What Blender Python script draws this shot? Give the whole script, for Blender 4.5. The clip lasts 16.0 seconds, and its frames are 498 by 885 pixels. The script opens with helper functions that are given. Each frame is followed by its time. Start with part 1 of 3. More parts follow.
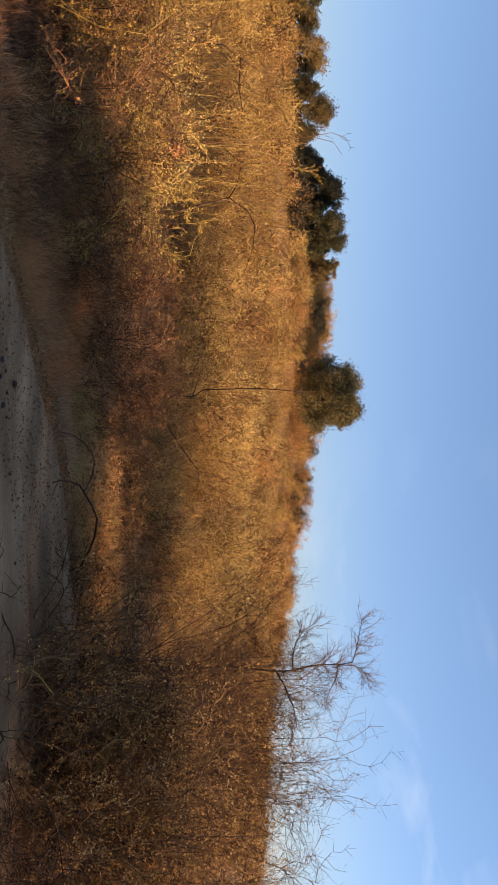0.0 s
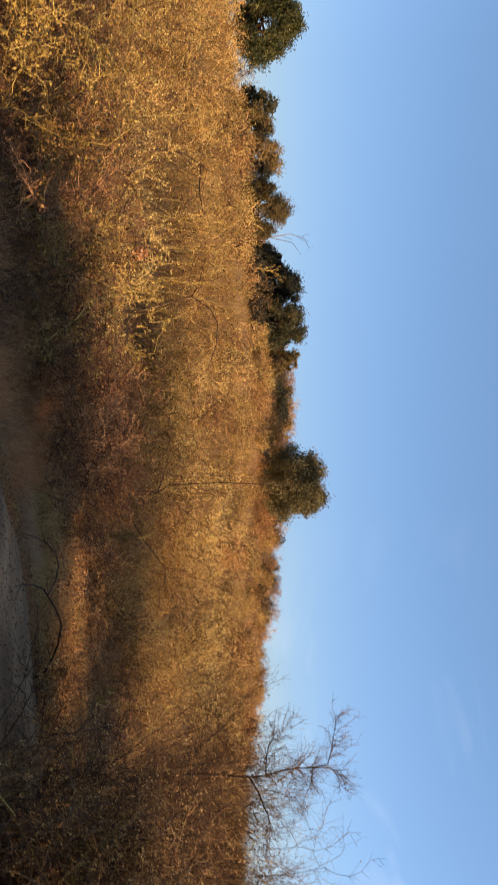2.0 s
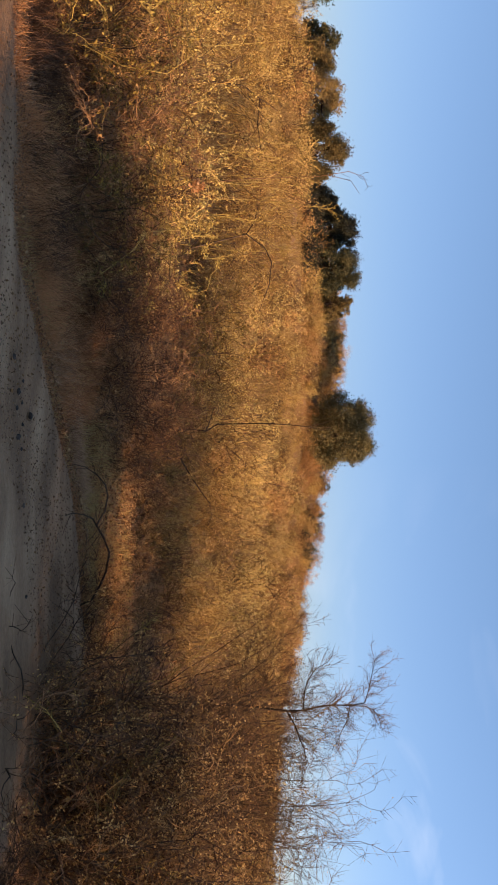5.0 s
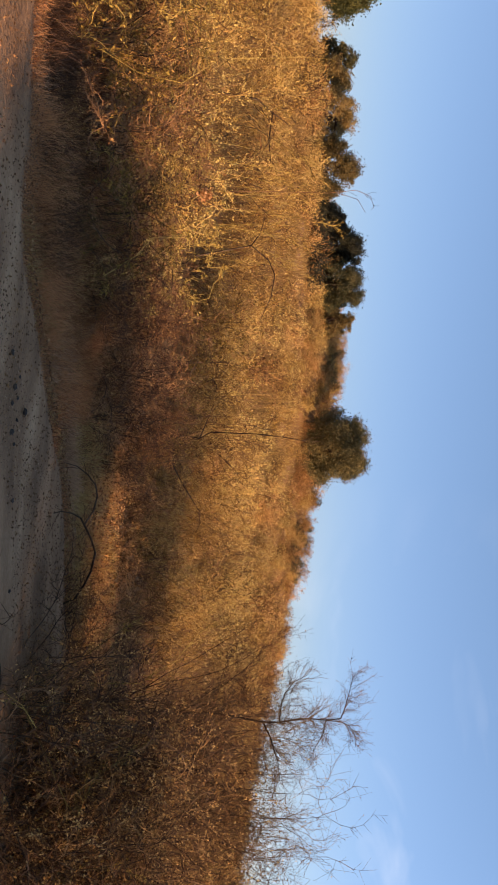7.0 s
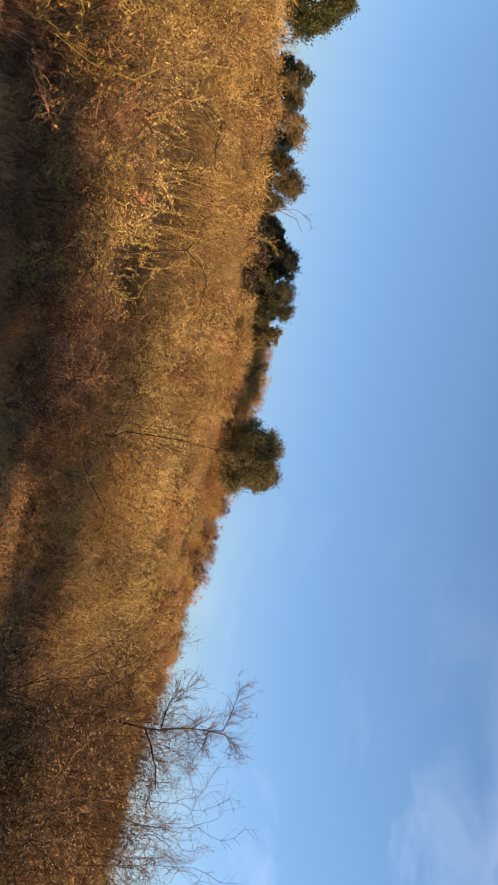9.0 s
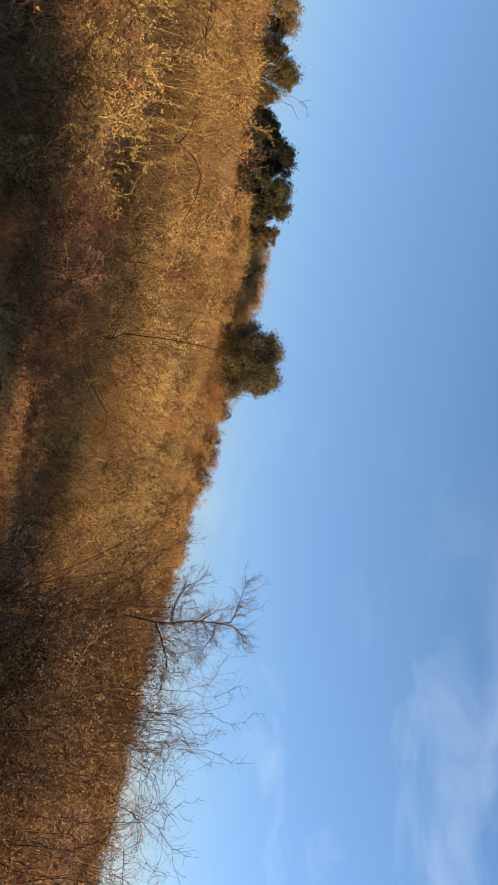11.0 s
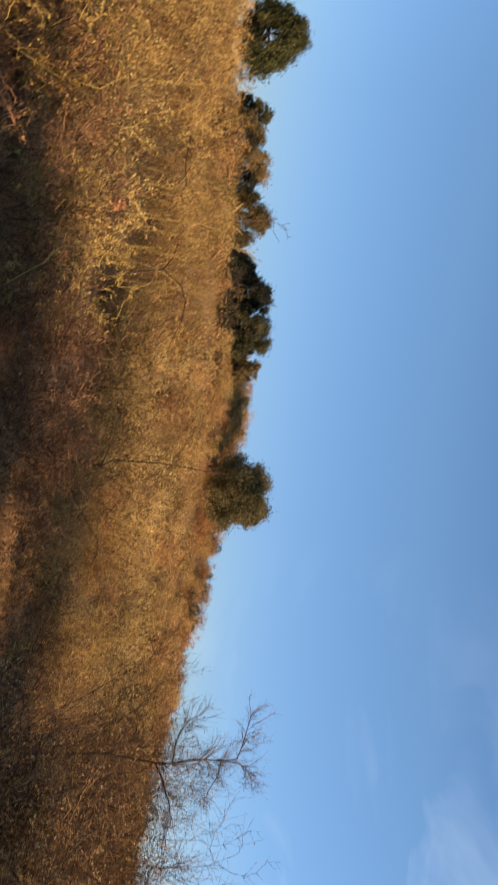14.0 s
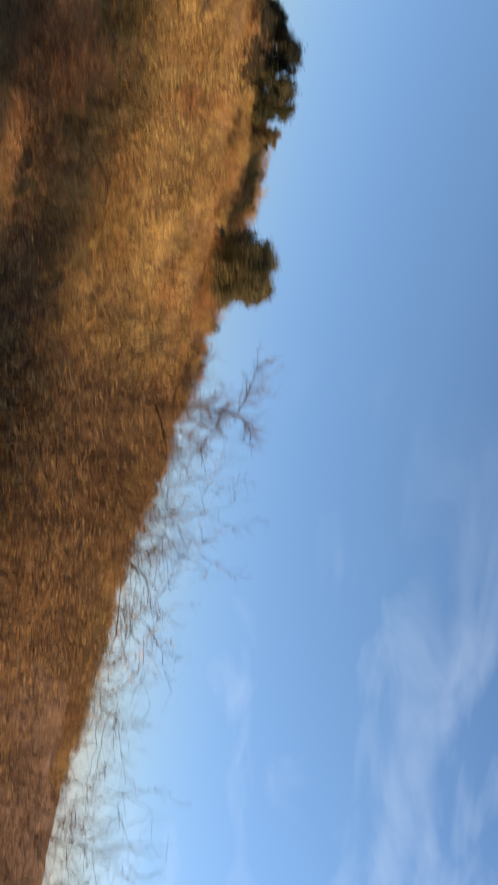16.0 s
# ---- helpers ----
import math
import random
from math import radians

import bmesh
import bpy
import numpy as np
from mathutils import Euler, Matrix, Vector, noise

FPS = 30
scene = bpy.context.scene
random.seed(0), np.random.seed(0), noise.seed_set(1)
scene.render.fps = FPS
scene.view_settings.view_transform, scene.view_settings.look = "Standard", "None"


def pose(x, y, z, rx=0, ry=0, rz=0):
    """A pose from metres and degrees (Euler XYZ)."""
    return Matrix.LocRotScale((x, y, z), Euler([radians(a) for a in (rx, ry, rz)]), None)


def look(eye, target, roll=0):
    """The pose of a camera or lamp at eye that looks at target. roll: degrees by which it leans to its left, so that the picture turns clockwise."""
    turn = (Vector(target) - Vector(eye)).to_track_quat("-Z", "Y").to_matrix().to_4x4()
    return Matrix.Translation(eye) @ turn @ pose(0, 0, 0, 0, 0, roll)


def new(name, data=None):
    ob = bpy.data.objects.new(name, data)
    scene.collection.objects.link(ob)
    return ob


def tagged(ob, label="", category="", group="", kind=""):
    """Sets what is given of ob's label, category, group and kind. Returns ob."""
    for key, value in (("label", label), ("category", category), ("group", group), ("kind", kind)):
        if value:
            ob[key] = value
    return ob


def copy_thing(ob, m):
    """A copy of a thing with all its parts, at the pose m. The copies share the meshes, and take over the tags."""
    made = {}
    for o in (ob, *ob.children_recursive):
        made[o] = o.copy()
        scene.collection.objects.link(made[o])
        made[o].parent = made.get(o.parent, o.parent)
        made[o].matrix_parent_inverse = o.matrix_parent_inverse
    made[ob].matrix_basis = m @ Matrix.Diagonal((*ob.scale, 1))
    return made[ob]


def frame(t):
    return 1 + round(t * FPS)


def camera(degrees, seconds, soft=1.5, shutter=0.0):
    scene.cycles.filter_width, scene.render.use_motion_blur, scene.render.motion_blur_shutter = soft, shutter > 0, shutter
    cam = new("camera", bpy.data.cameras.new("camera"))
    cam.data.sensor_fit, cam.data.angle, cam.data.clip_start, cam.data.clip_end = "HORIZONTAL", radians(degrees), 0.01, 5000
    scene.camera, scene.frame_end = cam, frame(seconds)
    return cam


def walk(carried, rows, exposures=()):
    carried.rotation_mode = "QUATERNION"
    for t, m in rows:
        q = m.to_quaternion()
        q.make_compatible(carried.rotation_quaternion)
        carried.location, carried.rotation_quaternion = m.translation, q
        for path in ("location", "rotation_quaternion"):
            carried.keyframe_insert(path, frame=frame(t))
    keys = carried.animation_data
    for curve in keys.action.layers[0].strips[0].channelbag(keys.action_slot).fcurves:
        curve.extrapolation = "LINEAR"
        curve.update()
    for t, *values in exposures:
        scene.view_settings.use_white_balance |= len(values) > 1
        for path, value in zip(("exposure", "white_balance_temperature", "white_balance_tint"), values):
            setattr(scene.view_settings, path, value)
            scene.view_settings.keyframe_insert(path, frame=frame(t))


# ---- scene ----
# The phone is held upright on its side: the picture's right is the world's up.
cam = camera(32.8, 16.0, soft=1.0, shutter=0.3)
METRES, EYE, LEAN = 2.4, 1.5, -90.0
ROWS = [
    (0.0, 0.0, 0.0, 0.0, 0.0, 0.0, -0.0),
    (0.5, -0.0007, 0.0038, -0.0008, 0.17, 0.36, 0.48),
    (1.0, -0.0033, 0.0106, -0.0003, -0.06, 0.38, -0.31),
    (1.5, -0.0087, 0.0033, 0.01, -1.88, 1.78, -1.29),
    (2.0, -0.0051, 0.0162, 0.0254, -2.31, 5.97, 1.39),
    (2.5, -0.0139, 0.0275, 0.035, -0.62, 9.18, 2.94),
    (3.0, -0.0144, 0.0197, 0.0336, 0.26, 9.81, 3.19),
    (3.5, -0.005, 0.0133, 0.0153, -0.65, 7.09, 3.64),
    (4.0, -0.0041, 0.0256, 0.008, -1.06, 3.95, 2.63),
    (4.5, -0.0107, 0.0198, 0.005, -0.05, 2.66, 0.63),
    (7.0, -0.0013, -0.0033, -0.003, 0.23, 3.1, -4.31),
    (7.5, 0.0025, -0.0096, 0.0017, -1.02, 3.83, -5.55),
    (8.0, 0.0048, -0.007, 0.02, -2.45, 4.93, -8.66),
    (8.5, 0.0022, -0.0014, 0.0193, -4.18, 5.55, -11.0),
    (9.0, 0.0052, -0.0022, 0.0122, -5.91, 4.24, -10.25),
    (11.5, 0.008, -0.0018, -0.015, -5.38, -2.79, -8.84),
    (12.0, 0.0071, -0.0013, -0.0143, -5.21, -2.9, -8.97),
    (12.5, 0.0086, -0.0037, -0.0133, -5.36, -2.78, -9.39),
    (13.0, 0.0043, 0.0088, -0.0239, -5.42, -2.34, -9.62),
    (13.5, -0.0013, 0.0275, -0.0499, -5.63, 0.4, -9.47),
    (14.0, -0.0019, 0.0909, -0.076, -6.55, 6.94, -5.93),
    (14.5, -0.0074, 0.1704, -0.1292, -9.92, 11.02, -2.79),
    (15.0, 0.0203, 0.1836, -0.256, -9.75, 11.97, -9.37),
    (15.5, 0.0256, 0.2242, -0.4235, -6.77, 7.6, -11.31),
    (16.0, 0.0338, 0.2951, -0.6388, -6.84, -6.41, -11.81),
]
walk(cam, [(t, pose(0, 0, EYE, 0, LEAN, 0) @ pose(METRES * x, METRES * y, METRES * z, 90 + pitch, roll, yaw)) for t, x, y, z, yaw, pitch, roll in ROWS],
     [(0.0, 0.52, 6900, 17), (3.0, 0.53, 6600, 11), (4.6, 0.52, 6700, 15), (7.0, 0.54, 7050, 18), (8.0, 0.52, 6700, 15), (9.0, 0.45, 6400, 10), (12.5, 0.36, 6200, 10), (13.9, 0.36, 6250, 9), (14.5, 0.41, 6000, 3), (15.0, 0.36, 5900, 2), (16.0, 0.30, 6350, 11)])

# ---------------------------------------------------------------- sky and sun
SUN_AZ, SUN_EL = radians(108), radians(13)      # azimuth from +Y towards +X
to_sun = Vector((math.sin(SUN_AZ) * math.cos(SUN_EL), math.cos(SUN_AZ) * math.cos(SUN_EL), math.sin(SUN_EL)))
world = bpy.data.worlds.new("sky")
scene.world = world
world.use_nodes = True
wn, wl = world.node_tree.nodes, world.node_tree.links
wn.clear()
w_out = wn.new("ShaderNodeOutputWorld")
w_bg = wn.new("ShaderNodeBackground")
w_sky = wn.new("ShaderNodeTexSky")
w_sky.sky_type, w_sky.sun_disc = "NISHITA", False
w_sky.sun_elevation, w_sky.sun_rotation = SUN_EL, SUN_AZ
w_sky.air_density, w_sky.dust_density, w_sky.ozone_density = 1.0, 0.1, 3.0
w_bg.inputs["Strength"].default_value = 0.13
# thin cirrus: stretched noise in the sky's direction
w_co = wn.new("ShaderNodeTexCoord")
w_map = wn.new("ShaderNodeMapping")
w_map.inputs["Rotation"].default_value = (0.1, -0.35, 0.5)
w_map.inputs["Scale"].default_value = (3.2, 4.4, 7.5)
w_no = wn.new("ShaderNodeTexNoise")
w_no.inputs["Scale"].default_value = 1.3
w_no.inputs["Detail"].default_value = 4.5
w_no.inputs["Roughness"].default_value = 0.55
w_no.inputs["Distortion"].default_value = 0.6
w_ramp = wn.new("ShaderNodeValToRGB")
w_ramp.color_ramp.elements[0].position, w_ramp.color_ramp.elements[1].position = 0.47, 0.80
w_ramp.color_ramp.elements[0].color, w_ramp.color_ramp.elements[1].color = (0, 0, 0, 1), (0.36, 0.36, 0.36, 1)
w_mix = wn.new("ShaderNodeMix")
w_mix.data_type = "RGBA"
w_mix.inputs["B"].default_value = (6.0, 6.6, 7.4, 1)
wl.new(w_co.outputs["Generated"], w_map.inputs["Vector"])
wl.new(w_map.outputs["Vector"], w_no.inputs["Vector"])
wl.new(w_no.outputs["Fac"], w_ramp.inputs["Fac"])
w_side, w_veil = wn.new("ShaderNodeMapRange"), wn.new("ShaderNodeMath")
w_side.inputs["From Min"].default_value, w_side.inputs["From Max"].default_value = -0.02, 0.36
w_veil.operation = "MULTIPLY"
wl.new(w_ramp.outputs["Color"], w_veil.inputs[0])
wl.new(w_side.outputs["Result"], w_veil.inputs[1])
wl.new(w_veil.outputs["Value"], w_mix.inputs["Factor"])
w_tint = wn.new("ShaderNodeMix")
w_tint.data_type, w_tint.blend_type = "RGBA", "MULTIPLY"
w_tint.inputs["Factor"].default_value = 1.0
w_sep, w_up = wn.new("ShaderNodeSeparateXYZ"), wn.new("ShaderNodeMapRange")
w_up.inputs["From Min"].default_value, w_up.inputs["From Max"].default_value = 0.0, 0.32
w_grad = wn.new("ShaderNodeMix")
w_grad.data_type = "RGBA"
w_grad.inputs["A"].default_value = (0.65, 0.715, 1.05, 1)
w_grad.inputs["B"].default_value = (1.10, 1.10, 1.16, 1)
wl.new(w_co.outputs["Generated"], w_sep.inputs["Vector"])
wl.new(w_sep.outputs["Z"], w_up.inputs["Value"])
wl.new(w_sep.outputs["X"], w_side.inputs["Value"])
wl.new(w_up.outputs["Result"], w_grad.inputs["Factor"])
w_bright, w_glow = wn.new("ShaderNodeMapRange"), wn.new("ShaderNodeVectorMath")   # brighter towards the sun's side, raised there to lift the shade
w_bright.inputs["From Min"].default_value, w_bright.inputs["From Max"].default_value = -0.5, 1.0
w_bright.inputs["To Min"].default_value, w_bright.inputs["To Max"].default_value = 0.75, 1.5
w_glow.operation = "SCALE"
wl.new(w_sep.outputs["X"], w_bright.inputs["Value"])
wl.new(w_grad.outputs["Result"], w_glow.inputs[0])
wl.new(w_bright.outputs["Result"], w_glow.inputs["Scale"])
wl.new(w_glow.outputs["Vector"], w_tint.inputs["B"])
wl.new(w_sky.outputs["Color"], w_tint.inputs["A"])
wl.new(w_tint.outputs["Result"], w_mix.inputs["A"])
wl.new(w_mix.outputs["Result"], w_bg.inputs["Color"])
wl.new(w_bg.outputs["Background"], w_out.inputs["Surface"])

sun_data = bpy.data.lights.new("sun", "SUN")
sun_data.energy, sun_data.angle, sun_data.color = 5.0, radians(0.5), (1.0, 0.69, 0.40)
sun = new("sun", sun_data)
sun.matrix_world = look(to_sun * 100, (0, 0, 0))


# ---------------------------------------------------------------- materials
def material(name, colours, scale=8.0, rough=0.85, bump=0.3, vary=0.25, translucent=0.0, fine=60.0, spec=0.25, stretch=None):
    """A grainy surface: a ramp of colours over noise at two scales, changed a little from object to object and piece to piece."""
    m = bpy.data.materials.new(name)
    m.use_nodes = True
    n, l = m.node_tree.nodes, m.node_tree.links
    bsdf = n["Principled BSDF"]
    co = n.new("ShaderNodeTexCoord")
    big, small = n.new("ShaderNodeTexNoise"), n.new("ShaderNodeTexNoise")
    big.inputs["Scale"].default_value, small.inputs["Scale"].default_value = scale, fine
    big.inputs["Detail"].default_value, small.inputs["Detail"].default_value = 5, 4
    info, geo = n.new("ShaderNodeObjectInfo"), n.new("ShaderNodeNewGeometry")
    add = n.new("ShaderNodeMath"); add.operation = "MULTIPLY_ADD"
    isl = n.new("ShaderNodeMath"); isl.operation = "MULTIPLY_ADD"
    tot = n.new("ShaderNodeMath"); tot.operation = "MULTIPLY_ADD"
    add.inputs[1].default_value = vary * 1.5
    isl.inputs[1].default_value = vary * 1.2
    tot.inputs[1].default_value = 0.35
    ramp = n.new("ShaderNodeValToRGB")
    els = ramp.color_ramp.elements
    while len(els) < len(colours):
        els.new(0.5)
    for i, c in enumerate(colours):
        els[i].position = 0.22 + 0.58 * i / max(1, len(colours) - 1)
        els[i].color = (*c, 1)
    grain = co.outputs["Object"]
    if stretch:
        sm = n.new("ShaderNodeMapping")
        sm.inputs["Scale"].default_value = stretch
        l.new(grain, sm.inputs["Vector"])
        grain = sm.outputs["Vector"]
    l.new(grain, big.inputs["Vector"])
    l.new(grain, small.inputs["Vector"])
    # value = noise + vary * (object random - .5) + vary * (piece random - .5) + .35 * (fine - .5)
    l.new(info.outputs["Random"], add.inputs[0])
    l.new(big.outputs["Fac"], add.inputs[2])
    l.new(geo.outputs["Random Per Island"], isl.inputs[0])
    l.new(add.outputs["Value"], isl.inputs[2])
    l.new(small.outputs["Fac"], tot.inputs[0])
    l.new(isl.outputs["Value"], tot.inputs[2])
    shift = n.new("ShaderNodeMath"); shift.operation = "SUBTRACT"
    shift.inputs[1].default_value = 0.75 * vary + 0.6 * vary + 0.175
    l.new(tot.outputs["Value"], shift.inputs[0])
    l.new(shift.outputs["Value"], ramp.inputs["Fac"])
    l.new(ramp.outputs["Color"], bsdf.inputs["Base Color"])
    bsdf.inputs["Roughness"].default_value = rough
    bsdf.inputs["Specular IOR Level"].default_value = spec
    if bump:
        b = n.new("ShaderNodeBump")
        b.inputs["Strength"].default_value, b.inputs["Distance"].default_value = bump, 0.02
        l.new(small.outputs["Fac"], b.inputs["Height"])
        l.new(b.outputs["Normal"], bsdf.inputs["Normal"])
    if translucent:
        tr, mx = n.new("ShaderNodeBsdfTranslucent"), n.new("ShaderNodeMixShader")
        mx.inputs["Fac"].default_value = translucent
        l.new(ramp.outputs["Color"], tr.inputs["Color"])
        l.new(bsdf.outputs["BSDF"], mx.inputs[1])
        l.new(tr.outputs["BSDF"], mx.inputs[2])
        l.new(mx.outputs["Shader"], n["Material Output"].inputs["Surface"])
    return m


M_BARK = material("dark_bark", [(0.030, 0.017, 0.010), (0.075, 0.044, 0.026), (0.13, 0.085, 0.052)], 14, 0.9, 0.5, spec=0.1)
# the darkest tan tone doubles as shade in the gaps between twigs
M_TWIG_TAN = material("tan_twig", [(0.062, 0.031, 0.012), (0.347, 0.190, 0.054), (0.784, 0.498, 0.155)], 3, 0.75, 0.0, 0.45)
M_TWIG_BROWN = material("brown_twig", [(0.081, 0.036, 0.013), (0.363, 0.168, 0.056), (0.645, 0.343, 0.119)], 3, 0.8, 0.0, 0.45)
M_TWIG_STEM = material("tan_stem", [(0.070, 0.036, 0.017), (0.168, 0.087, 0.034), (0.350, 0.196, 0.070)], 6, 0.8, 0.0, 0.3)
M_TWIG_RED = material("reddish_twig", [(0.067, 0.029, 0.013), (0.269, 0.132, 0.048), (0.564, 0.309, 0.114)], 3, 0.8, 0.0, 0.4)
M_TWIG_DARK = material("dark_reddish_twig", [(0.045, 0.021, 0.010), (0.180, 0.083, 0.034), (0.379, 0.189, 0.081)], 3, 0.8, 0.0, 0.4)
M_TWIG_GREEN = material("olive_twig", [(0.08, 0.048, 0.014), (0.34, 0.205, 0.045), (0.60, 0.41, 0.11)], 3, 0.75, 0.0, 0.4)
M_LEAF_GOLD = material("golden_leaf", [(0.254, 0.129, 0.029), (0.635, 0.384, 0.087), (0.847, 0.630, 0.199)], 4, 0.7, 0.0, 0.5, 0.35)
M_LEAF_OLIVE = material("olive_leaf", [(0.15, 0.085, 0.02), (0.42, 0.26, 0.05), (0.70, 0.48, 0.12)], 4, 0.7, 0.0, 0.5, 0.35)
M_LEAF_RUST = material("rusty_leaf", [(0.140, 0.065, 0.022), (0.583, 0.308, 0.086), (0.842, 0.540, 0.184)], 4, 0.75, 0.0, 0.5, 0.3)
M_LEAF_RUSSET = material("russet_leaf", [(0.082, 0.031, 0.012), (0.340, 0.143, 0.048), (0.544, 0.306, 0.109)], 4, 0.75, 0.0, 0.6, 0.3)
M_LEAF_PINK = material("pinkish_dead_leaf", [(0.40, 0.17, 0.06), (0.62, 0.31, 0.12), (0.75, 0.45, 0.22)], 4, 0.7, 0.0, 0.5, 0.35)
M_LEAF_EVER = material("evergreen_leaf", [(0.030, 0.032, 0.013), (0.098, 0.087, 0.033), (0.255, 0.195, 0.075)], 0.9, 0.6, 0.0, 0.35, 0.15)
M_LEAF_PINE = material("olive_pine_needle", [(0.049, 0.053, 0.017), (0.154, 0.140, 0.039), (0.364, 0.280, 0.084)], 0.9, 0.6, 0.0, 0.35, 0.2)
M_LEAF_DARK = material("dark_evergreen_leaf", [(0.028, 0.028, 0.017), (0.077, 0.069, 0.032), (0.183, 0.143, 0.057)], 0.9, 0.6, 0.0, 0.35, 0.12)
M_LEAF_OAK = material("withered_oak_leaf", [(0.102, 0.072, 0.026), (0.217, 0.152, 0.051), (0.377, 0.246, 0.087)], 0.9, 0.7, 0.0, 0.4, 0.25)
M_GRASS = material("dry_grass", [(0.233, 0.125, 0.039), (0.445, 0.268, 0.084), (0.636, 0.433, 0.157)], 0.5, 0.8, 0.0, 0.5, 0.3)
M_GRASS_BROWN = material("withered_brown_grass", [(0.068, 0.030, 0.011), (0.378, 0.155, 0.057), (0.702, 0.338, 0.135)], 0.7, 0.85, 0.0, 0.5, 0.25)
M_GRASS_RED = material("reddish_withered_grass", [(0.10, 0.050, 0.025), (0.42, 0.22, 0.112), (0.70, 0.43, 0.23)], 0.9, 0.85, 0.0, 0.5, 0.3)
M_LITTER = material("dead_leaf", [(0.16, 0.075, 0.03), (0.40, 0.195, 0.07), (0.64, 0.38, 0.16)], 2, 0.85, 0.0, 0.6)
M_SOIL = material("orange_soil", [(0.22, 0.10, 0.036), (0.42, 0.205, 0.07), (0.58, 0.32, 0.12)], 0.8, 0.95, 0.8, 0.0, 0.0, 24)
M_TRACK = material("grey_gravel_track", [(0.15, 0.075, 0.034), (0.44, 0.235, 0.108), (0.72, 0.43, 0.22)], 2.2, 0.95, 1.0, 0.0, 0.0, 70, stretch=(0.5, 1.3, 1.0))
M_GRIT = material("grit", [(0.26, 0.15, 0.08), (0.50, 0.30, 0.16), (0.72, 0.47, 0.27)], 5, 0.9, 0.0, 0.6)
M_STONE = material("dark_stone", [(0.035, 0.024, 0.017), (0.065, 0.046, 0.034), (0.11, 0.08, 0.06)], 20, 0.9, 0.5, 0.2, spec=0.1)


# ---------------------------------------------------------------- mesh helpers
def mesh_object(name, verts, faces, mat, parent=None, label="", smooth=False):
    me = bpy.data.meshes.new(name)
    me.from_pydata(np.asarray(verts, dtype=float).tolist(), [], faces if isinstance(faces, list) else faces.tolist())
    me.materials.append(mat)
    if smooth:
        me.polygons.foreach_set("use_smooth", [True] * len(me.polygons))
    me.update()
    ob = new(name, me)
    if parent is not None:
        ob.parent = parent
    return tagged(ob, label)


def tubes(paths, sides=3):
    """One mesh of thin tapered tubes. paths: (points, radius at the start, radius at the end)."""
    vs, fs, base = [], [], 0
    ring = np.arange(sides) * 2 * math.pi / sides
    cs, sn = np.cos(ring)[None, :, None], np.sin(ring)[None, :, None]
    for pts, r0, r1 in paths:
        p = np.asarray(pts, dtype=float)
        k = len(p)
        d = np.gradient(p, axis=0)
        d /= np.linalg.norm(d, axis=1)[:, None] + 1e-9
        ref = np.array([0.31, 0.17, 0.93]) if abs(d[0, 2]) < 0.85 else np.array([0.93, 0.31, 0.17])
        a = np.cross(d, ref)
        a /= np.linalg.norm(a, axis=1)[:, None] + 1e-9
        b = np.cross(d, a)
        r = np.linspace(r0, r1, k)[:, None, None]
        vs.append((p[:, None, :] + r * (cs * a[:, None, :] + sn * b[:, None, :])).reshape(-1, 3))
        i, j = np.meshgrid(np.arange(k - 1), np.arange(sides), indexing="ij")
        q = base + i * sides + j
        q2 = base + i * sides + (j + 1) % sides
        fs.append(np.stack([q, q2, q2 + sides, q + sides], -1).reshape(-1, 4))
        base += k * sides
    return np.concatenate(vs), np.concatenate(fs)


def leaf_quads(points, rng, size, flat=0.0, long=1.7):
    """One mesh of small pointed leaves, one at each point."""
    p = np.asarray(points, dtype=float)
    k = len(p)
    u = rng.normal(size=(k, 3))
    u[:, 2] *= 1 - flat
    u /= np.linalg.norm(u, axis=1)[:, None]
    w = rng.normal(size=(k, 3))
    v = np.cross(u, w)
    v /= np.linalg.norm(v, axis=1)[:, None] + 1e-9
    s = (size * rng.uniform(0.6, 1.4, k))[:, None]
    fold = np.cross(u, v) * s * 0.18
    quad = np.stack([p, p + u * s * long * 0.5 + v * s * 0.5 + fold, p + u * s * long, p + u * s * long * 0.5 - v * s * 0.5 + fold], 1)
    return quad.reshape(-1, 3), np.arange(k * 4).reshape(-1, 4)


def bent(start, way, length, n, rng, wobble=0.12, droop=0.0):
    """A wandering line of n points from start along way."""
    way = np.asarray(way, dtype=float)
    way = way / np.linalg.norm(way)
    p, out = np.asarray(start, dtype=float), [np.asarray(start, dtype=float)]
    for _ in range(n - 1):
        way = way + rng.normal(size=3) * wobble + np.array([0, 0, -droop])
        way = way / np.linalg.norm(way)
        p = p + way * length / (n - 1)
        out.append(p)
    return np.array(out)


def spawn(path, f, rng, spread):
    """A point at the share f of a path, and a way that leaves the path there."""
    k = f * (len(path) - 1)
    i = min(int(k), len(path) - 2)
    p = path[i] + (path[i + 1] - path[i]) * (k - i)
    d = path[i + 1] - path[i]
    d = d / (np.linalg.norm(d) + 1e-9)
    r = rng.normal(size=3)
    r -= d * r.dot(d)
    r /= np.linalg.norm(r) + 1e-9
    return p, d + r * spread


# ---------------------------------------------------------------- the ground
RIDGE_X = [-200, -80, -31, -27, -22, -17, -12, -8, -3, 4.6, 10, 18, 30, 80, 300]
RIDGE_Z = [0.5, 1.0, 2.0, 4.0, 4.8, 5.8, 6.5, 6.6, 6.0, 5.3, 4.4, 3.0, 1.7, 1.0, 0.3]


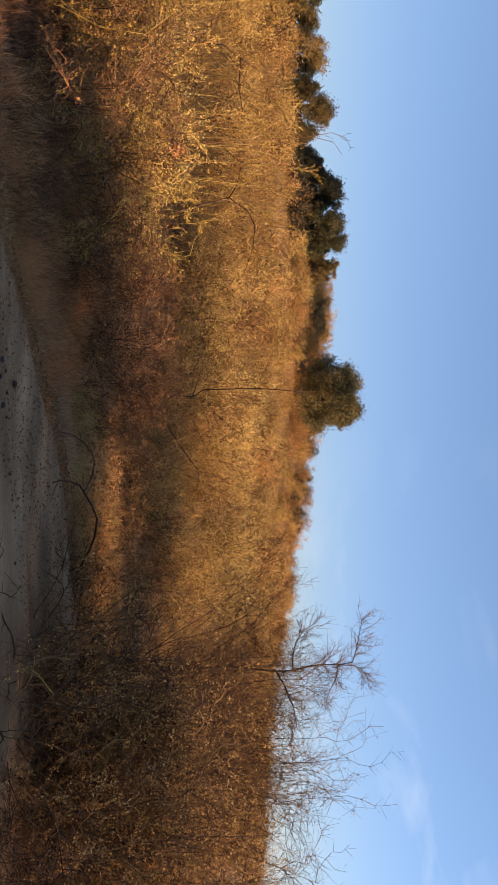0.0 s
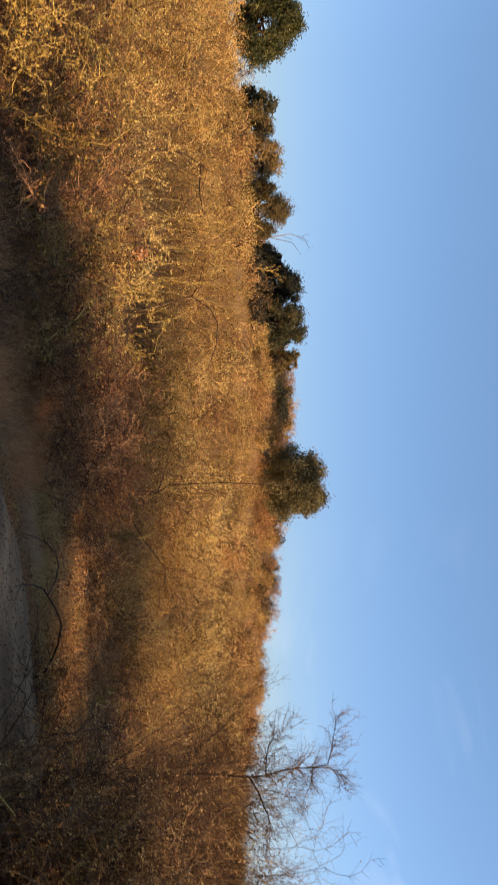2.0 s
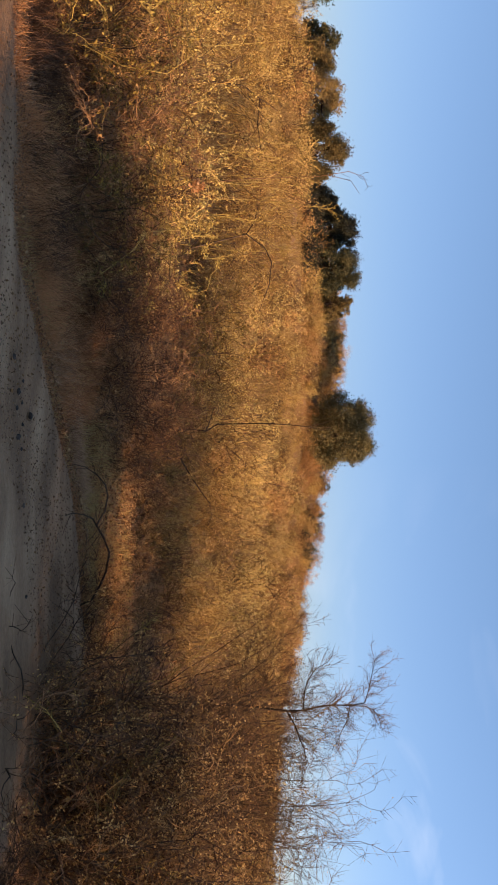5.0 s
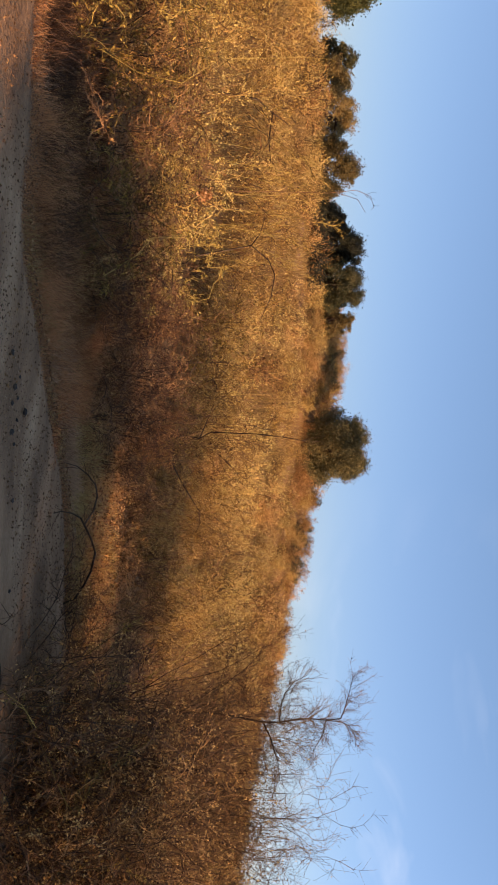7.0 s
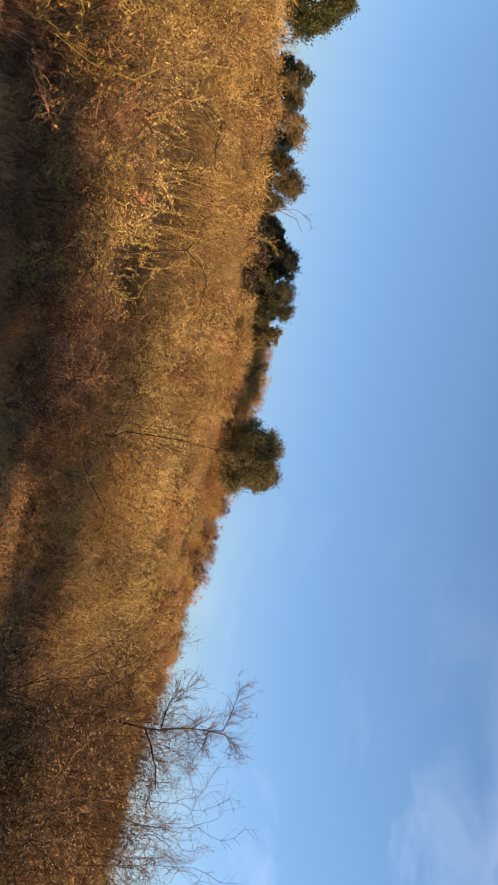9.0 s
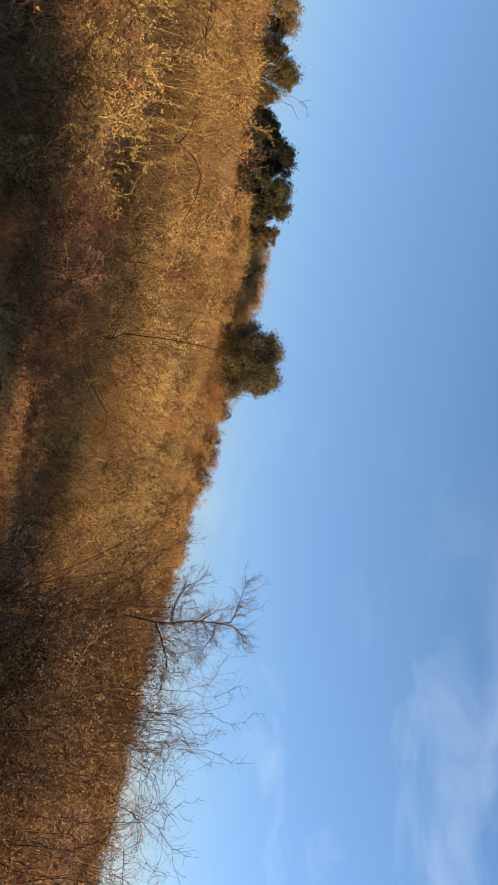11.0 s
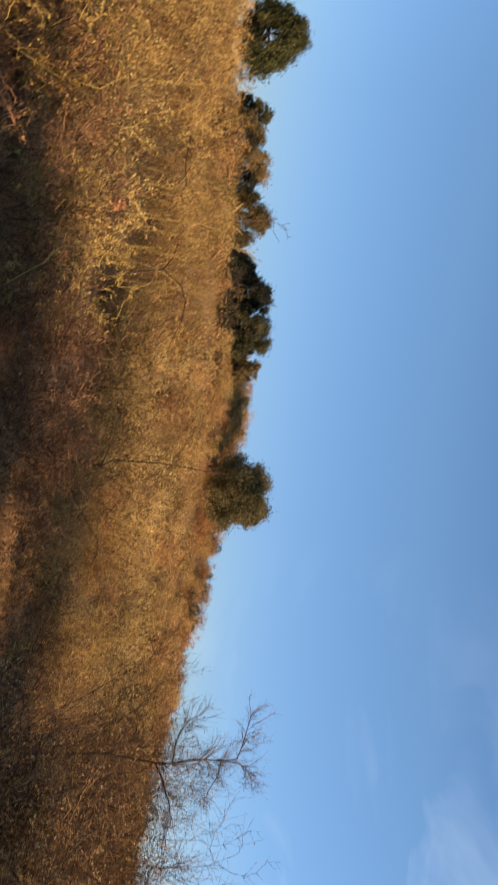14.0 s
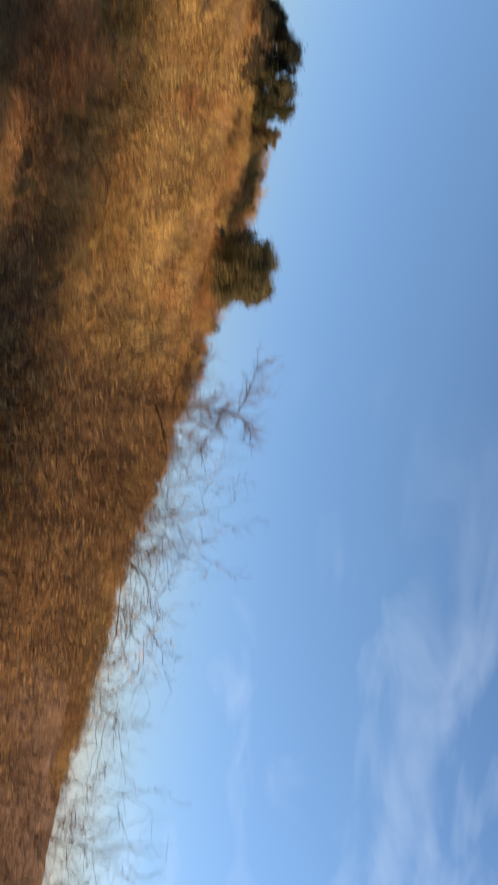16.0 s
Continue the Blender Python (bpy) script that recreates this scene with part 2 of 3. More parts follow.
def ground_z(x, y):
    x, y = np.asarray(x, dtype=float), np.asarray(y, dtype=float)
    r = np.interp(x, RIDGE_X, RIDGE_Z)
    edge = 7.1 + 0.35 * np.sin(x * 0.9 + 0.4) + 0.35 * np.clip(x, -3, 4)
    rise = np.interp((y - edge) / 55, [0, 0.1, 0.3, 0.56, 0.69, 0.78, 0.83, 0.92, 1.0], [0, 0.10, 0.27, 0.43, 0.50, 0.60, 0.69, 0.87, 1.0])
    z = r * rise
    z = z + 0.12 * np.clip((y - edge) / 0.35, 0, 1)                       # the small step of the bank
    z = np.where(y > 64, z * (0.35 + 0.65 * np.exp(-np.clip(y - 64, 0, 900) / 45.0)), z)
    soft = np.clip((y - 6.0) / 6.0, 0.12, 1)
    z = z + soft * (0.10 * np.sin(x * 0.83 + y * 0.31) * np.sin(y * 0.57 - x * 0.2) + 0.05 * np.sin(x * 2.1 + 1.0) * np.sin(y * 1.7))
    return z


def axis(lo, hi, step, wide, wstep, far):
    a = [*np.arange(-wide, lo, wstep), *np.arange(lo, hi, step), *np.arange(hi, wide + 0.1, wstep)]
    out, d = [], wstep
    p = wide
    while p < far:
        d *= 1.5
        p += d
        out.append(p)
    return np.array([-q for q in reversed(out)] + a + out)


def build_ground():
    gx = axis(-9, 9, 0.2, 70, 1.0, 2500)
    gy = axis(2, 14, 0.2, 90, 1.0, 2500)
    xx, yy = np.meshgrid(gx, gy, indexing="ij")
    v = np.stack([xx, yy, ground_z(xx, yy)], -1).reshape(-1, 3)
    i, j = np.meshgrid(np.arange(len(gx) - 1), np.arange(len(gy) - 1), indexing="ij")
    q = i * len(gy) + j
    f = np.stack([q, q + len(gy), q + len(gy) + 1, q + 1], -1).reshape(-1, 4)
    ob = mesh_object("ground", v, f, M_SOIL, smooth=True)
    return tagged(ob, "dry orange-brown earth rising to a scrubby ridge", "ground", kind="structure")


def bank_edge(x):
    """Where the shrubs of the bank begin."""
    return 6.25 + 0.75 * np.clip((x + 1.6) / 1.6, -0.6, 3.2) * 0.75 + 0.12 * np.sin(x * 2.3)


def track_far(x):
    """The far edge of the worn track: a wide grass verge lies between it and the bank towards -X."""
    return np.interp(x, [-30, -3, -1.5, -1.2, -0.85, -0.5, -0.27, 0, 0.5, 1.0, 3.5, 30], [4.8, 4.9, 5.1, 5.25, 5.65, 6.05, 6.37, 6.65, 7.0, 7.2, 8.0, 8.0]) + 0.04 * np.sin(x * 5.3)


def build_track():
    xs = np.arange(-30, 30.01, 0.2)
    k = 15
    rows = []
    for x in xs:
        far = float(track_far(x))
        near = far - 4.6 + 0.15 * math.sin(x * 1.7)
        y = np.linspace(near, far, k)
        s = np.linspace(0, 1, k)
        ruts = -0.03 * np.exp(-((s - 0.25) / 0.09) ** 2) - 0.03 * np.exp(-((s - 0.72) / 0.09) ** 2)
        z = np.maximum(ground_z(np.full(k, x), y), -0.02) + 0.045 + ruts
        z[0] -= 0.05
        z[-1] -= 0.05
        rows.append(np.stack([np.full(k, x), y, z], -1))
    v = np.array(rows)
    i, j = np.meshgrid(np.arange(len(xs) - 1), np.arange(k - 1), indexing="ij")
    q = i * k + j
    f = np.stack([q, q + k, q + k + 1, q + 1], -1).reshape(-1, 4)
    ob = mesh_object("road", v.reshape(-1, 3), f, M_TRACK, smooth=True)
    return tagged(ob, "shaded grey-brown gravel track with two worn ruts", "track", kind="structure")



def build_gravel(n, rng):
    """Loose grit and small stones along the track."""
    x = rng.uniform(-3.6, 2.8, n)
    y = track_far(x) - rng.uniform(0, 1, n) ** 1.5 * 2.4 + 0.2
    z = np.maximum(ground_z(x, y), -0.02) + 0.035
    c = np.column_stack([x, y, z])
    s = (0.0025 + 0.0065 * rng.uniform(0, 1, n) ** 4)[:, None, None]
    octa = np.array([[1, 0, 0], [0, 1, 0], [-1, 0, 0], [0, -1, 0], [0, 0, 0.45], [0, 0, -0.3]])
    v = c[:, None, :] + octa[None] * s * rng.uniform(0.6, 1.3, (n, 6, 1))
    f = np.array([[0, 1, 4], [1, 2, 4], [2, 3, 4], [3, 0, 4], [1, 0, 5], [2, 1, 5], [3, 2, 5], [0, 3, 5]])
    f = (np.arange(n)[:, None, None] * 6 + f[None]).reshape(-1, 3)
    ob = mesh_object("gravel", v.reshape(-1, 3), f, M_GRIT)
    return tagged(ob, "loose grey-brown grit on the track", "gravel", kind="stuff")


build_ground()
build_track()
build_gravel(42000, np.random.default_rng(2))


# ---------------------------------------------------------------- shrubs
def shrub(name, seed, height, radius, stems, per_stem, per_branch, m_stem, m_twig, m_leaf, leaves, leaf_size,
          lean=0.45, droop=0.04, twig_len=0.09, r_twig=0.0019, wobble=0.2, split=True, low=0.1, thick=2.1):
    """A many-stemmed shrub: an Empty at its base with stems, a mass of twigs, and leaves."""
    rng = np.random.default_rng(seed)
    big, fine, spots = [], [], []
    for _ in range(stems):
        a, b = rng.uniform(0, 2 * math.pi), rng.uniform(0, 1) ** 0.6
        start = np.array([math.cos(a), math.sin(a), 0]) * 0.2 * radius * b + np.array([0, 0, -0.05])
        way = np.array([math.cos(a) * lean * b * 1.6, math.sin(a) * lean * b * 1.6, 1])
        h = height * rng.uniform(0.6, 1.1)
        stem = bent(start, way, h, 8, rng, wobble, droop * b)
        big.append((stem, rng.uniform(0.003, 0.0065) * height ** 0.5, 0.0018))
        for _ in range(per_stem):
            f = rng.uniform(low, 1.0)
            p, w = spawn(stem, f, rng, rng.uniform(0.6, 1.8))
            br = bent(p, w + np.array([0, 0, 0.1]), height * rng.uniform(0.16, 0.36), 6 if split else 4, rng, 0.42, droop)
            fine.append((br, r_twig * thick, r_twig * 0.9))
            for _ in range(per_branch):
                p2, w2 = spawn(br, rng.uniform(0.1, 1.0), rng, rng.uniform(0.5, 2.0))
                tw = bent(p2, w2, twig_len * rng.uniform(0.4, 1.6), 2, rng, 0.25, 0.0)
                fine.append((tw, r_twig, r_twig * 0.5))
                spots.append(tw[-1])
                spots.append(tw[0] * 0.5 + tw[1] * 0.5)
    root = new(name)
    if split:
        for path in big:
            mesh_object("stem", *tubes([path], 5), m_stem, root)
    else:
        tagged(mesh_object("branchwork", *tubes(big, 3), m_stem, root), kind="stuff")
    tagged(mesh_object("brushwood", *tubes(fine, 3), m_twig, root), kind="stuff")
    if leaves:
        spots = np.array(spots)
        pick = spots[rng.integers(0, len(spots), leaves)] + rng.normal(size=(leaves, 3)) * 0.008
        tagged(mesh_object("foliage", *leaf_quads(pick, rng, leaf_size), m_leaf, root), kind="stuff")
    return root


def tag_all(roots, label, category, group):
    for r in roots:
        tagged(r, label, category, group)
    return roots


GOLD = tag_all([shrub("golden_shrub", 11 + i, 1.15, 0.8, 14, 8, 6, M_TWIG_STEM, M_TWIG_TAN, M_LEAF_GOLD, 3000, 0.0125, lean=0.6) for i in range(4)],
               "dense golden-tan dry shrub with fine twigs on the bank", "shrub", "golden shrubs on the bank")
OLIVE = tag_all([shrub("olive_shrub", 31 + i, 1.2, 0.8, 12, 9, 7, M_BARK, M_TWIG_GREEN, M_LEAF_OLIVE, 1500, 0.018, lean=0.7, droop=0.07) for i in range(2)],
                "yellow-green arching shrub with tiny leaves on the bank", "shrub", "olive shrubs on the bank")
BROWN = tag_all([shrub("thorn_shrub", 51 + i, 1.1, 0.9, 14, 9, 6, M_BARK, M_TWIG_BROWN, M_LEAF_RUST, 1700, 0.0135, lean=0.75, droop=0.06) for i in range(4)],
                "tangled bare brown thorn shrub with withered leaves", "shrub", "brown thorn shrubs")
RUSSET = tag_all([shrub("russet_shrub", 61 + i, 1.05, 0.9, 12, 9, 6, M_BARK, M_TWIG_DARK, M_LEAF_RUSSET, 1000, 0.0135, lean=0.75, droop=0.06) for i in range(3)],
                 "dusky tangled shrub with sparse russet leaves", "shrub", "russet shrubs")
BARE = tag_all([shrub("bare_thorn_shrub", 141 + i, 1.1, 0.9, 14, 9, 8, M_BARK, M_TWIG_DARK, M_LEAF_RUST, 500, 0.0085, lean=0.75, droop=0.06, r_twig=0.0017, thick=1.8) for i in range(3)],
               "leafless tangled brown thorn shrub beside the track", "shrub", "bare thorn shrubs")
TALL = tag_all([shrub("tall_bare_shrub", 71 + i, 1.95, 0.9, 13, 11, 9, M_BARK, M_TWIG_RED, M_LEAF_RUST, 1900, 0.0135, lean=0.34, droop=0.02, twig_len=0.12, r_twig=0.0018, wobble=0.2) for i in range(3)],
               "tall reddish-brown shrub with few tiny rusty leaves", "shrub", "tall bare shrubs")
AIRY = tag_all([shrub("airy_bare_shrub", 81 + i, 2.15, 0.8, 6, 12, 12, M_BARK, M_TWIG_STEM, M_LEAF_RUST, 260, 0.009, low=0.5, lean=0.34, droop=0.02, twig_len=0.15, r_twig=0.0014, wobble=0.11, thick=1.8) for i in range(3)],
               "thin leafless shrub with reddish twigs above the thicket", "shrub", "airy bare shrubs")
FAR_GOLD = tag_all([shrub("hillside_shrub", 91 + i, 0.95, 0.95, 16, 6, 3, M_TWIG_STEM, M_TWIG_TAN, M_LEAF_GOLD, 1500, 0.02, lean=0.5, wobble=0.14, twig_len=0.2, r_twig=0.0042, split=False) for i in range(3)],
                   "golden dry shrub on the far hillside", "shrub", "hillside shrubs")
FAR_BROWN = tag_all([shrub("ridge_shrub", 111 + i, 1.1, 0.9, 16, 6, 3, M_BARK, M_TWIG_BROWN, M_LEAF_RUST, 1200, 0.026, lean=0.7, twig_len=0.2, r_twig=0.0045, split=False) for i in range(2)],
                    "brown bare shrub on the far ridge", "shrub", "ridge shrubs")
FAR_GREEN = tag_all([shrub("dark_ridge_shrub", 131, 1.1, 0.9, 14, 5, 5, M_BARK, M_TWIG_BROWN, M_LEAF_DARK, 2200, 0.045, lean=0.7, twig_len=0.2, r_twig=0.004, split=False)],
                    "dark green evergreen shrub on the far ridge", "shrub", "evergreen ridge shrubs")
used = set()


def put(proto, x, y, s, rng, sz=None, sink=0.0):
    """Stands a shrub at (x, y): the first time the model itself, then copies of it."""
    m = pose(x, y, float(ground_z(x, y)) - sink, rng.uniform(-6, 6), rng.uniform(-6, 6), rng.uniform(0, 360))
    sc = Matrix.Diagonal((s, s, sz or s, 1))
    if proto.name in used:
        ob = copy_thing(proto, m)
        ob.scale = (s, s, sz or s)
    else:
        used.add(proto.name)
        proto.matrix_basis = m @ sc
        ob = proto
    return ob


def scatter(n, rng, where, kinds, size, gap, keep_out=lambda x, y: False):
    """n shrubs in a box or fan, none nearer than gap to the one before it in the same stand."""
    got, tries = [], 0
    while len(got) < n and tries < n * 40:
        tries += 1
        x, y = where(rng)
        if keep_out(x, y) or any((x - a) ** 2 + (y - b) ** 2 < gap * gap for a, b in got):
            continue
        got.append((x, y))
        pool, w = zip(*kinds)
        protos = pool[rng.choice(len(pool), p=np.array(w) / sum(w))]
        proto = protos[rng.integers(len(protos))]
        s = rng.uniform(*size)
        put(proto, x, y, s, rng, s * rng.uniform(0.85, 1.15), 0.03)
    return got


def box(x0, x1, y0, y1):
    return lambda rng: (rng.uniform(x0, x1), rng.uniform(y0, y1))


def behind_track(x0, x1, d0, d1):
    def f(rng):
        x = rng.uniform(x0, x1)
        return x, float(bank_edge(x)) + rng.uniform(d0, d1)
    return f


def beside_track(x0, x1, d0, d1):
    def f(rng):
        x = rng.uniform(x0, x1)
        return x, float(track_far(x)) + rng.uniform(d0, d1)
    return f


def on_verge(x0, x1, d0, d1):
    """Between the track's edge and the foot of the bank."""
    def f(rng):
        x = rng.uniform(x0, x1)
        a, b = float(track_far(x)) + d0, float(bank_edge(x)) + d1
        return x, a + (b - a) * rng.uniform(0, 1)
    return f


rng = np.random.default_rng(5)


def lane(x, y):
    """The signed distance from the line on which the low sun reaches the bare bank."""
    return (x - 0.42) * 0.309 + (y - 7.95) * 0.951


def glade(x, y):
    """A clear lane in the thicket."""
    return x < 9 and -0.85 < lane(x, y) < 0.85


def clearing(x, y):
    """A strip of bare orange earth on the slope."""
    return -1.7 < x < -0.7 and 10.0 < y < 11.6


# the bank behind the track
for x, y in ((-4.5, 5.45), (-3.7, 5.6), (-3.1, 5.85), (-5.2, 5.8)):
    put(OLIVE[rng.integers(2)], x, y, rng.uniform(0.8, 0.98), rng)
scatter(24, rng, behind_track(-6.0, -0.9, 0.1, 1.3), [(RUSSET, 8), (BROWN, 2), (OLIVE, 1)], (0.62, 0.95), 0.42)
for x, y, k in ((-1.35, 7.5, 0.72), (-1.0, 7.95, 0.74), (-0.55, 8.1, 0.70), (-0.15, 8.35, 0.66), (-0.8, 8.6, 0.72), (-1.6, 8.1, 0.8), (-0.6, 9.1, 0.7)):
    put(RUSSET[rng.integers(3)], x, y, k, rng)
for x, y, k in ((-0.9, 6.95, 0.55), (-0.5, 7.15, 0.6), (-0.15, 7.5, 0.5), (-1.5, 6.75, 0.6), (-1.95, 6.5, 0.6), (-2.5, 6.3, 0.62), (-1.2, 7.1, 0.62), (-0.75, 7.6, 0.66),
                (0.3, 8.9, 0.55), (0.9, 8.8, 0.55), (-0.45, 8.0, 0.6)):
    put(RUSSET[rng.integers(3)], x, y, k, rng)
for x, y, k in ((0.02, 7.7, 0.34), (0.85, 7.7, 0.36), (0.1, 8.45, 0.42), (0.72, 8.5, 0.4), (0.45, 8.75, 0.45), (-0.15, 7.15, 0.32), (0.55, 7.35, 0.22), (0.95, 7.05, 0.36), (1.25, 7.15, 0.4), (1.5, 7.4, 0.45), (1.2, 7.75, 0.4)):
    put(BROWN[rng.integers(4)], x, y, k, rng)
scatter(26, rng, on_verge(-4.6, -0.7, 0.25, 0.1), [(RUSSET, 3), (BROWN, 2)], (0.2, 0.36), 0.3)
scatter(34, rng, behind_track(-7.5, -0.3, 1.3, 4.2), [(GOLD, 6), (OLIVE, 2), (RUSSET, 1)], (0.68, 1.25), 0.66, lambda x, y: glade(x, y) or clearing(x, y))
scatter(24, rng, behind_track(-9.5, 0.5, 4.2, 7.5), [(GOLD, 8), (BROWN, 1)], (0.7, 1.2), 0.85, clearing)
# the sparser middle
scatter(11, rng, box(-0.8, 1.6, 8.6, 10.2), [(BROWN, 3), (GOLD, 1)], (0.45, 0.7), 0.5, glade)
scatter(14, rng, box(-1.5, 2.5, 10.0, 14.0), [(BROWN, 2), (GOLD, 3)], (0.6, 0.9), 0.7, clearing)
# the thicket beside the track's right bend
scatter(28, rng, box(1.6, 5.4, 5.3, 7.4), [(BARE, 4), (BROWN, 2)], (0.8, 1.15), 0.42, glade)
for x, y, k in ((1.75, 6.45, 0.7), (2.15, 6.45, 0.8), (2.5, 6.3, 0.84), (2.9, 6.2, 0.88), (2.2, 5.75, 0.66)):
    put(TALL[rng.integers(3)], x, y, k, rng)
scatter(10, rng, box(1.9, 4.6, 6.0, 7.1), [(TALL, 1)], (0.78, 0.94), 0.36, glade)
for x, y, k in ((2.4, 4.7, 0.6), (2.75, 4.4, 0.65), (2.2, 4.95, 0.5), (2.5, 5.1, 0.6), (3.0, 4.9, 0.7)):
    put(BARE[rng.integers(3)], x, y, k, rng)
scatter(11, rng, box(2.2, 5.4, 5.6, 6.4), [(TALL, 1)], (0.8, 0.95), 0.4, glade)
for x, y, k in ((2.35, 8.65, 0.9), (2.6, 8.55, 0.94), (2.8, 8.75, 0.95), (2.5, 8.4, 0.88), (3.1, 8.45, 0.99)):
    put(AIRY[rng.integers(3)], x, y, k, rng)
scatter(4, rng, box(3.7, 5.4, 7.3, 8.6), [(AIRY, 1)], (0.96, 1.12), 0.5, lambda x, y: lane(x, y) < 1.1)
scatter(9, rng, box(2.3, 3.7, 7.8, 9.0), [(AIRY, 1)], (0.9, 1.03), 0.3, lambda x, y: lane(x, y) < 0.95)
scatter(12, rng, box(2.2, 6.5, 8.2, 12.5), [(GOLD, 2), (BROWN, 2)], (0.4, 0.6), 0.7, glade)
frng = np.random.default_rng(17)
scatter(6, frng, box(5.4, 8.0, 7.2, 9.5), [(AIRY, 1)], (0.9, 1.1), 0.55, lambda x, y: lane(x, y) < 1.1)
scatter(11, frng, box(5.4, 8.5, 7.4, 10.0), [(BROWN, 2), (TALL, 1)], (0.7, 0.9), 0.6, lambda x, y: lane(x, y) < 1.1)


def fan(y0, y1, a0, a1):
    def f(rng):
        y = math.sqrt(rng.uniform(y0 * y0, y1 * y1))
        return y * rng.uniform(a0, a1), y
    return f


# the hillside and the ridge
def hollow(x, y):
    """A dip with low growth below the clump of evergreens."""
    return 17 < y < 34 and -0.335 < x / y < -0.225


scatter(110, rng, fan(13, 30, -0.8, 0.5), [(FAR_GOLD, 7), (FAR_BROWN, 2)], (0.7, 1.05), 1.0, hollow)
bare_spot = lambda x, y: abs(x + 2.9) < 2.2 and 46 < y < 53 or hollow(x, y)
scatter(130, rng, fan(30, 56, -0.8, 0.6), [(FAR_GOLD, 6), (FAR_BROWN, 3)], (0.7, 1.15), 1.3, bare_spot)
scatter(190, rng, box(-38, 34, 53, 65), [(FAR_BROWN, 6), (FAR_GOLD, 4), (FAR_GREEN, 1)], (0.7, 1.15), 0.8, bare_spot)
scatter(28, rng, box(-1, 11, 49, 58), [(FAR_BROWN, 3), (FAR_GOLD, 2)], (0.8, 1.15), 0.8)
scatter(24, rng, box(-12, -5.2, 44, 50), [(FAR_GOLD, 4), (FAR_BROWN, 2)], (0.9, 1.35), 0.9)
scatter(26, rng, box(-12, -4.5, 54, 61), [(FAR_GOLD, 3), (FAR_BROWN, 3)], (0.9, 1.3), 0.8)
for x, y, k in ((-9.6, 51, 0.8), (-8.3, 56, 1.2), (-7.4, 57, 1.1), (-9.0, 57, 1.0), (3.7, 55, 0.8), (4.4, 55.5, 0.9), (-11.0, 53, 0.8), (-15.8, 48, 0.8), (-13.4, 42, 1.3), (-12.6, 42.6, 1.15), (-11.7, 41.8, 1.35), (-10.8, 42.4, 1.1), (-14.3, 43, 1.1)):
    put(FAR_GREEN[0], x, y, k, rng)
for x, y, k in ((-4.1, 51, 0.8), (-2.0, 51.2, 0.9), (-1.3, 51.8, 0.8), (-3.3, 51.4, 0.6)):
    put(FAR_BROWN[0], x, y, k, rng)


# ---------------------------------------------------------------- grass
def blades(name, n, rng, where, height, width, mat, label, lean=0.5, swirl=False):
    xy = np.array([where(rng) for _ in range(n)])
    z = ground_z(xy[:, 0], xy[:, 1]) - 0.01
    base = np.column_stack([xy, z])
    a = rng.uniform(0, 2 * math.pi, n)
    if swirl:
        a = a * 0.6 + 5.0 * np.sin(np.round(xy[:, 0] * 7) * 1.7 + np.round(xy[:, 1] * 7) * 2.9)
    h = rng.uniform(*height, n) * rng.uniform(0.55, 1.0, n)
    d = np.column_stack([np.cos(a), np.sin(a), np.zeros(n)])
    side = np.column_stack([-np.sin(a + 0.9), np.cos(a + 0.9), np.zeros(n)]) * width * 0.5
    e = rng.uniform(1.05, 1.6, n)                                        # each blade starts steep and bows over
    bow = rng.uniform(0.15, 1.0, n) * lean * 0.5
    pts = [base]
    for _ in range(3):
        pts.append(pts[-1] + (d * np.cos(e)[:, None] + np.array([0, 0, 1.0]) * np.sin(e)[:, None]) * (h / 3)[:, None])
        e = e - bow
    v = np.stack([pts[0] - side, pts[0] + side, pts[1] + side * 0.9, pts[1] - side * 0.9, pts[2] + side * 0.6, pts[2] - side * 0.6, pts[3]], 1).reshape(-1, 3)
    k = np.arange(n)[:, None] * 7
    f = (k + np.array([0, 1, 2, 3])).tolist() + (k + np.array([3, 2, 4, 5])).tolist() + (k + np.array([5, 4, 6])).tolist()
    return tagged(mesh_object(name, v, f, mat), label, "grass", kind="stuff")


grng = np.random.default_rng(9)
blades("hillside_grass", 100000, grng, fan(12, 64, -0.7, 0.5), (0.2, 0.55), 0.016, M_GRASS, "golden dry grass over the hillside", 1.3)
blades("slope_grass", 70000, grng, fan(9.5, 28, -0.7, 0.5), (0.16, 0.5), 0.009, M_GRASS, "golden dry grass between the shrubs of the slope", 1.4)
blades("bank_grass", 11000, grng, behind_track(-10, 10, 0.3, 9.0), (0.06, 0.24), 0.007, M_GRASS_BROWN, "pale dry grass on the bank between shrubs", 1.8)


def tussocks(n, rng, where, spread):
    """Picks places in n tufts."""
    mid = [where(rng) for _ in range(n)]

    def f(r):
        c = mid[r.integers(n)]
        return c[0] + r.normal() * spread, c[1] + r.normal() * spread
    return f


blades("verge_grass", 22000, grng, tussocks(260, grng, on_verge(-2.3, -0.5, 0.08, 0.5), 0.06), (0.06, 0.32), 0.0038, M_GRASS_BROWN, "long withered brown grass tufts on the verge", 2.6, True)
blades("reddish_verge_grass", 30000, grng, tussocks(420, grng, on_verge(-7.0, -1.4, 0.12, 0.3), 0.07), (0.06, 0.36), 0.0038, M_GRASS_RED, "long drooping reddish-brown grass along the track", 2.6, True)
blades("short_verge_grass", 9000, grng, tussocks(300, grng, beside_track(-1.6, 1.6, -0.1, 1.2), 0.07), (0.04, 0.18), 0.0042, M_GRASS, "short straw-coloured grass at the edge of the track", 1.9)
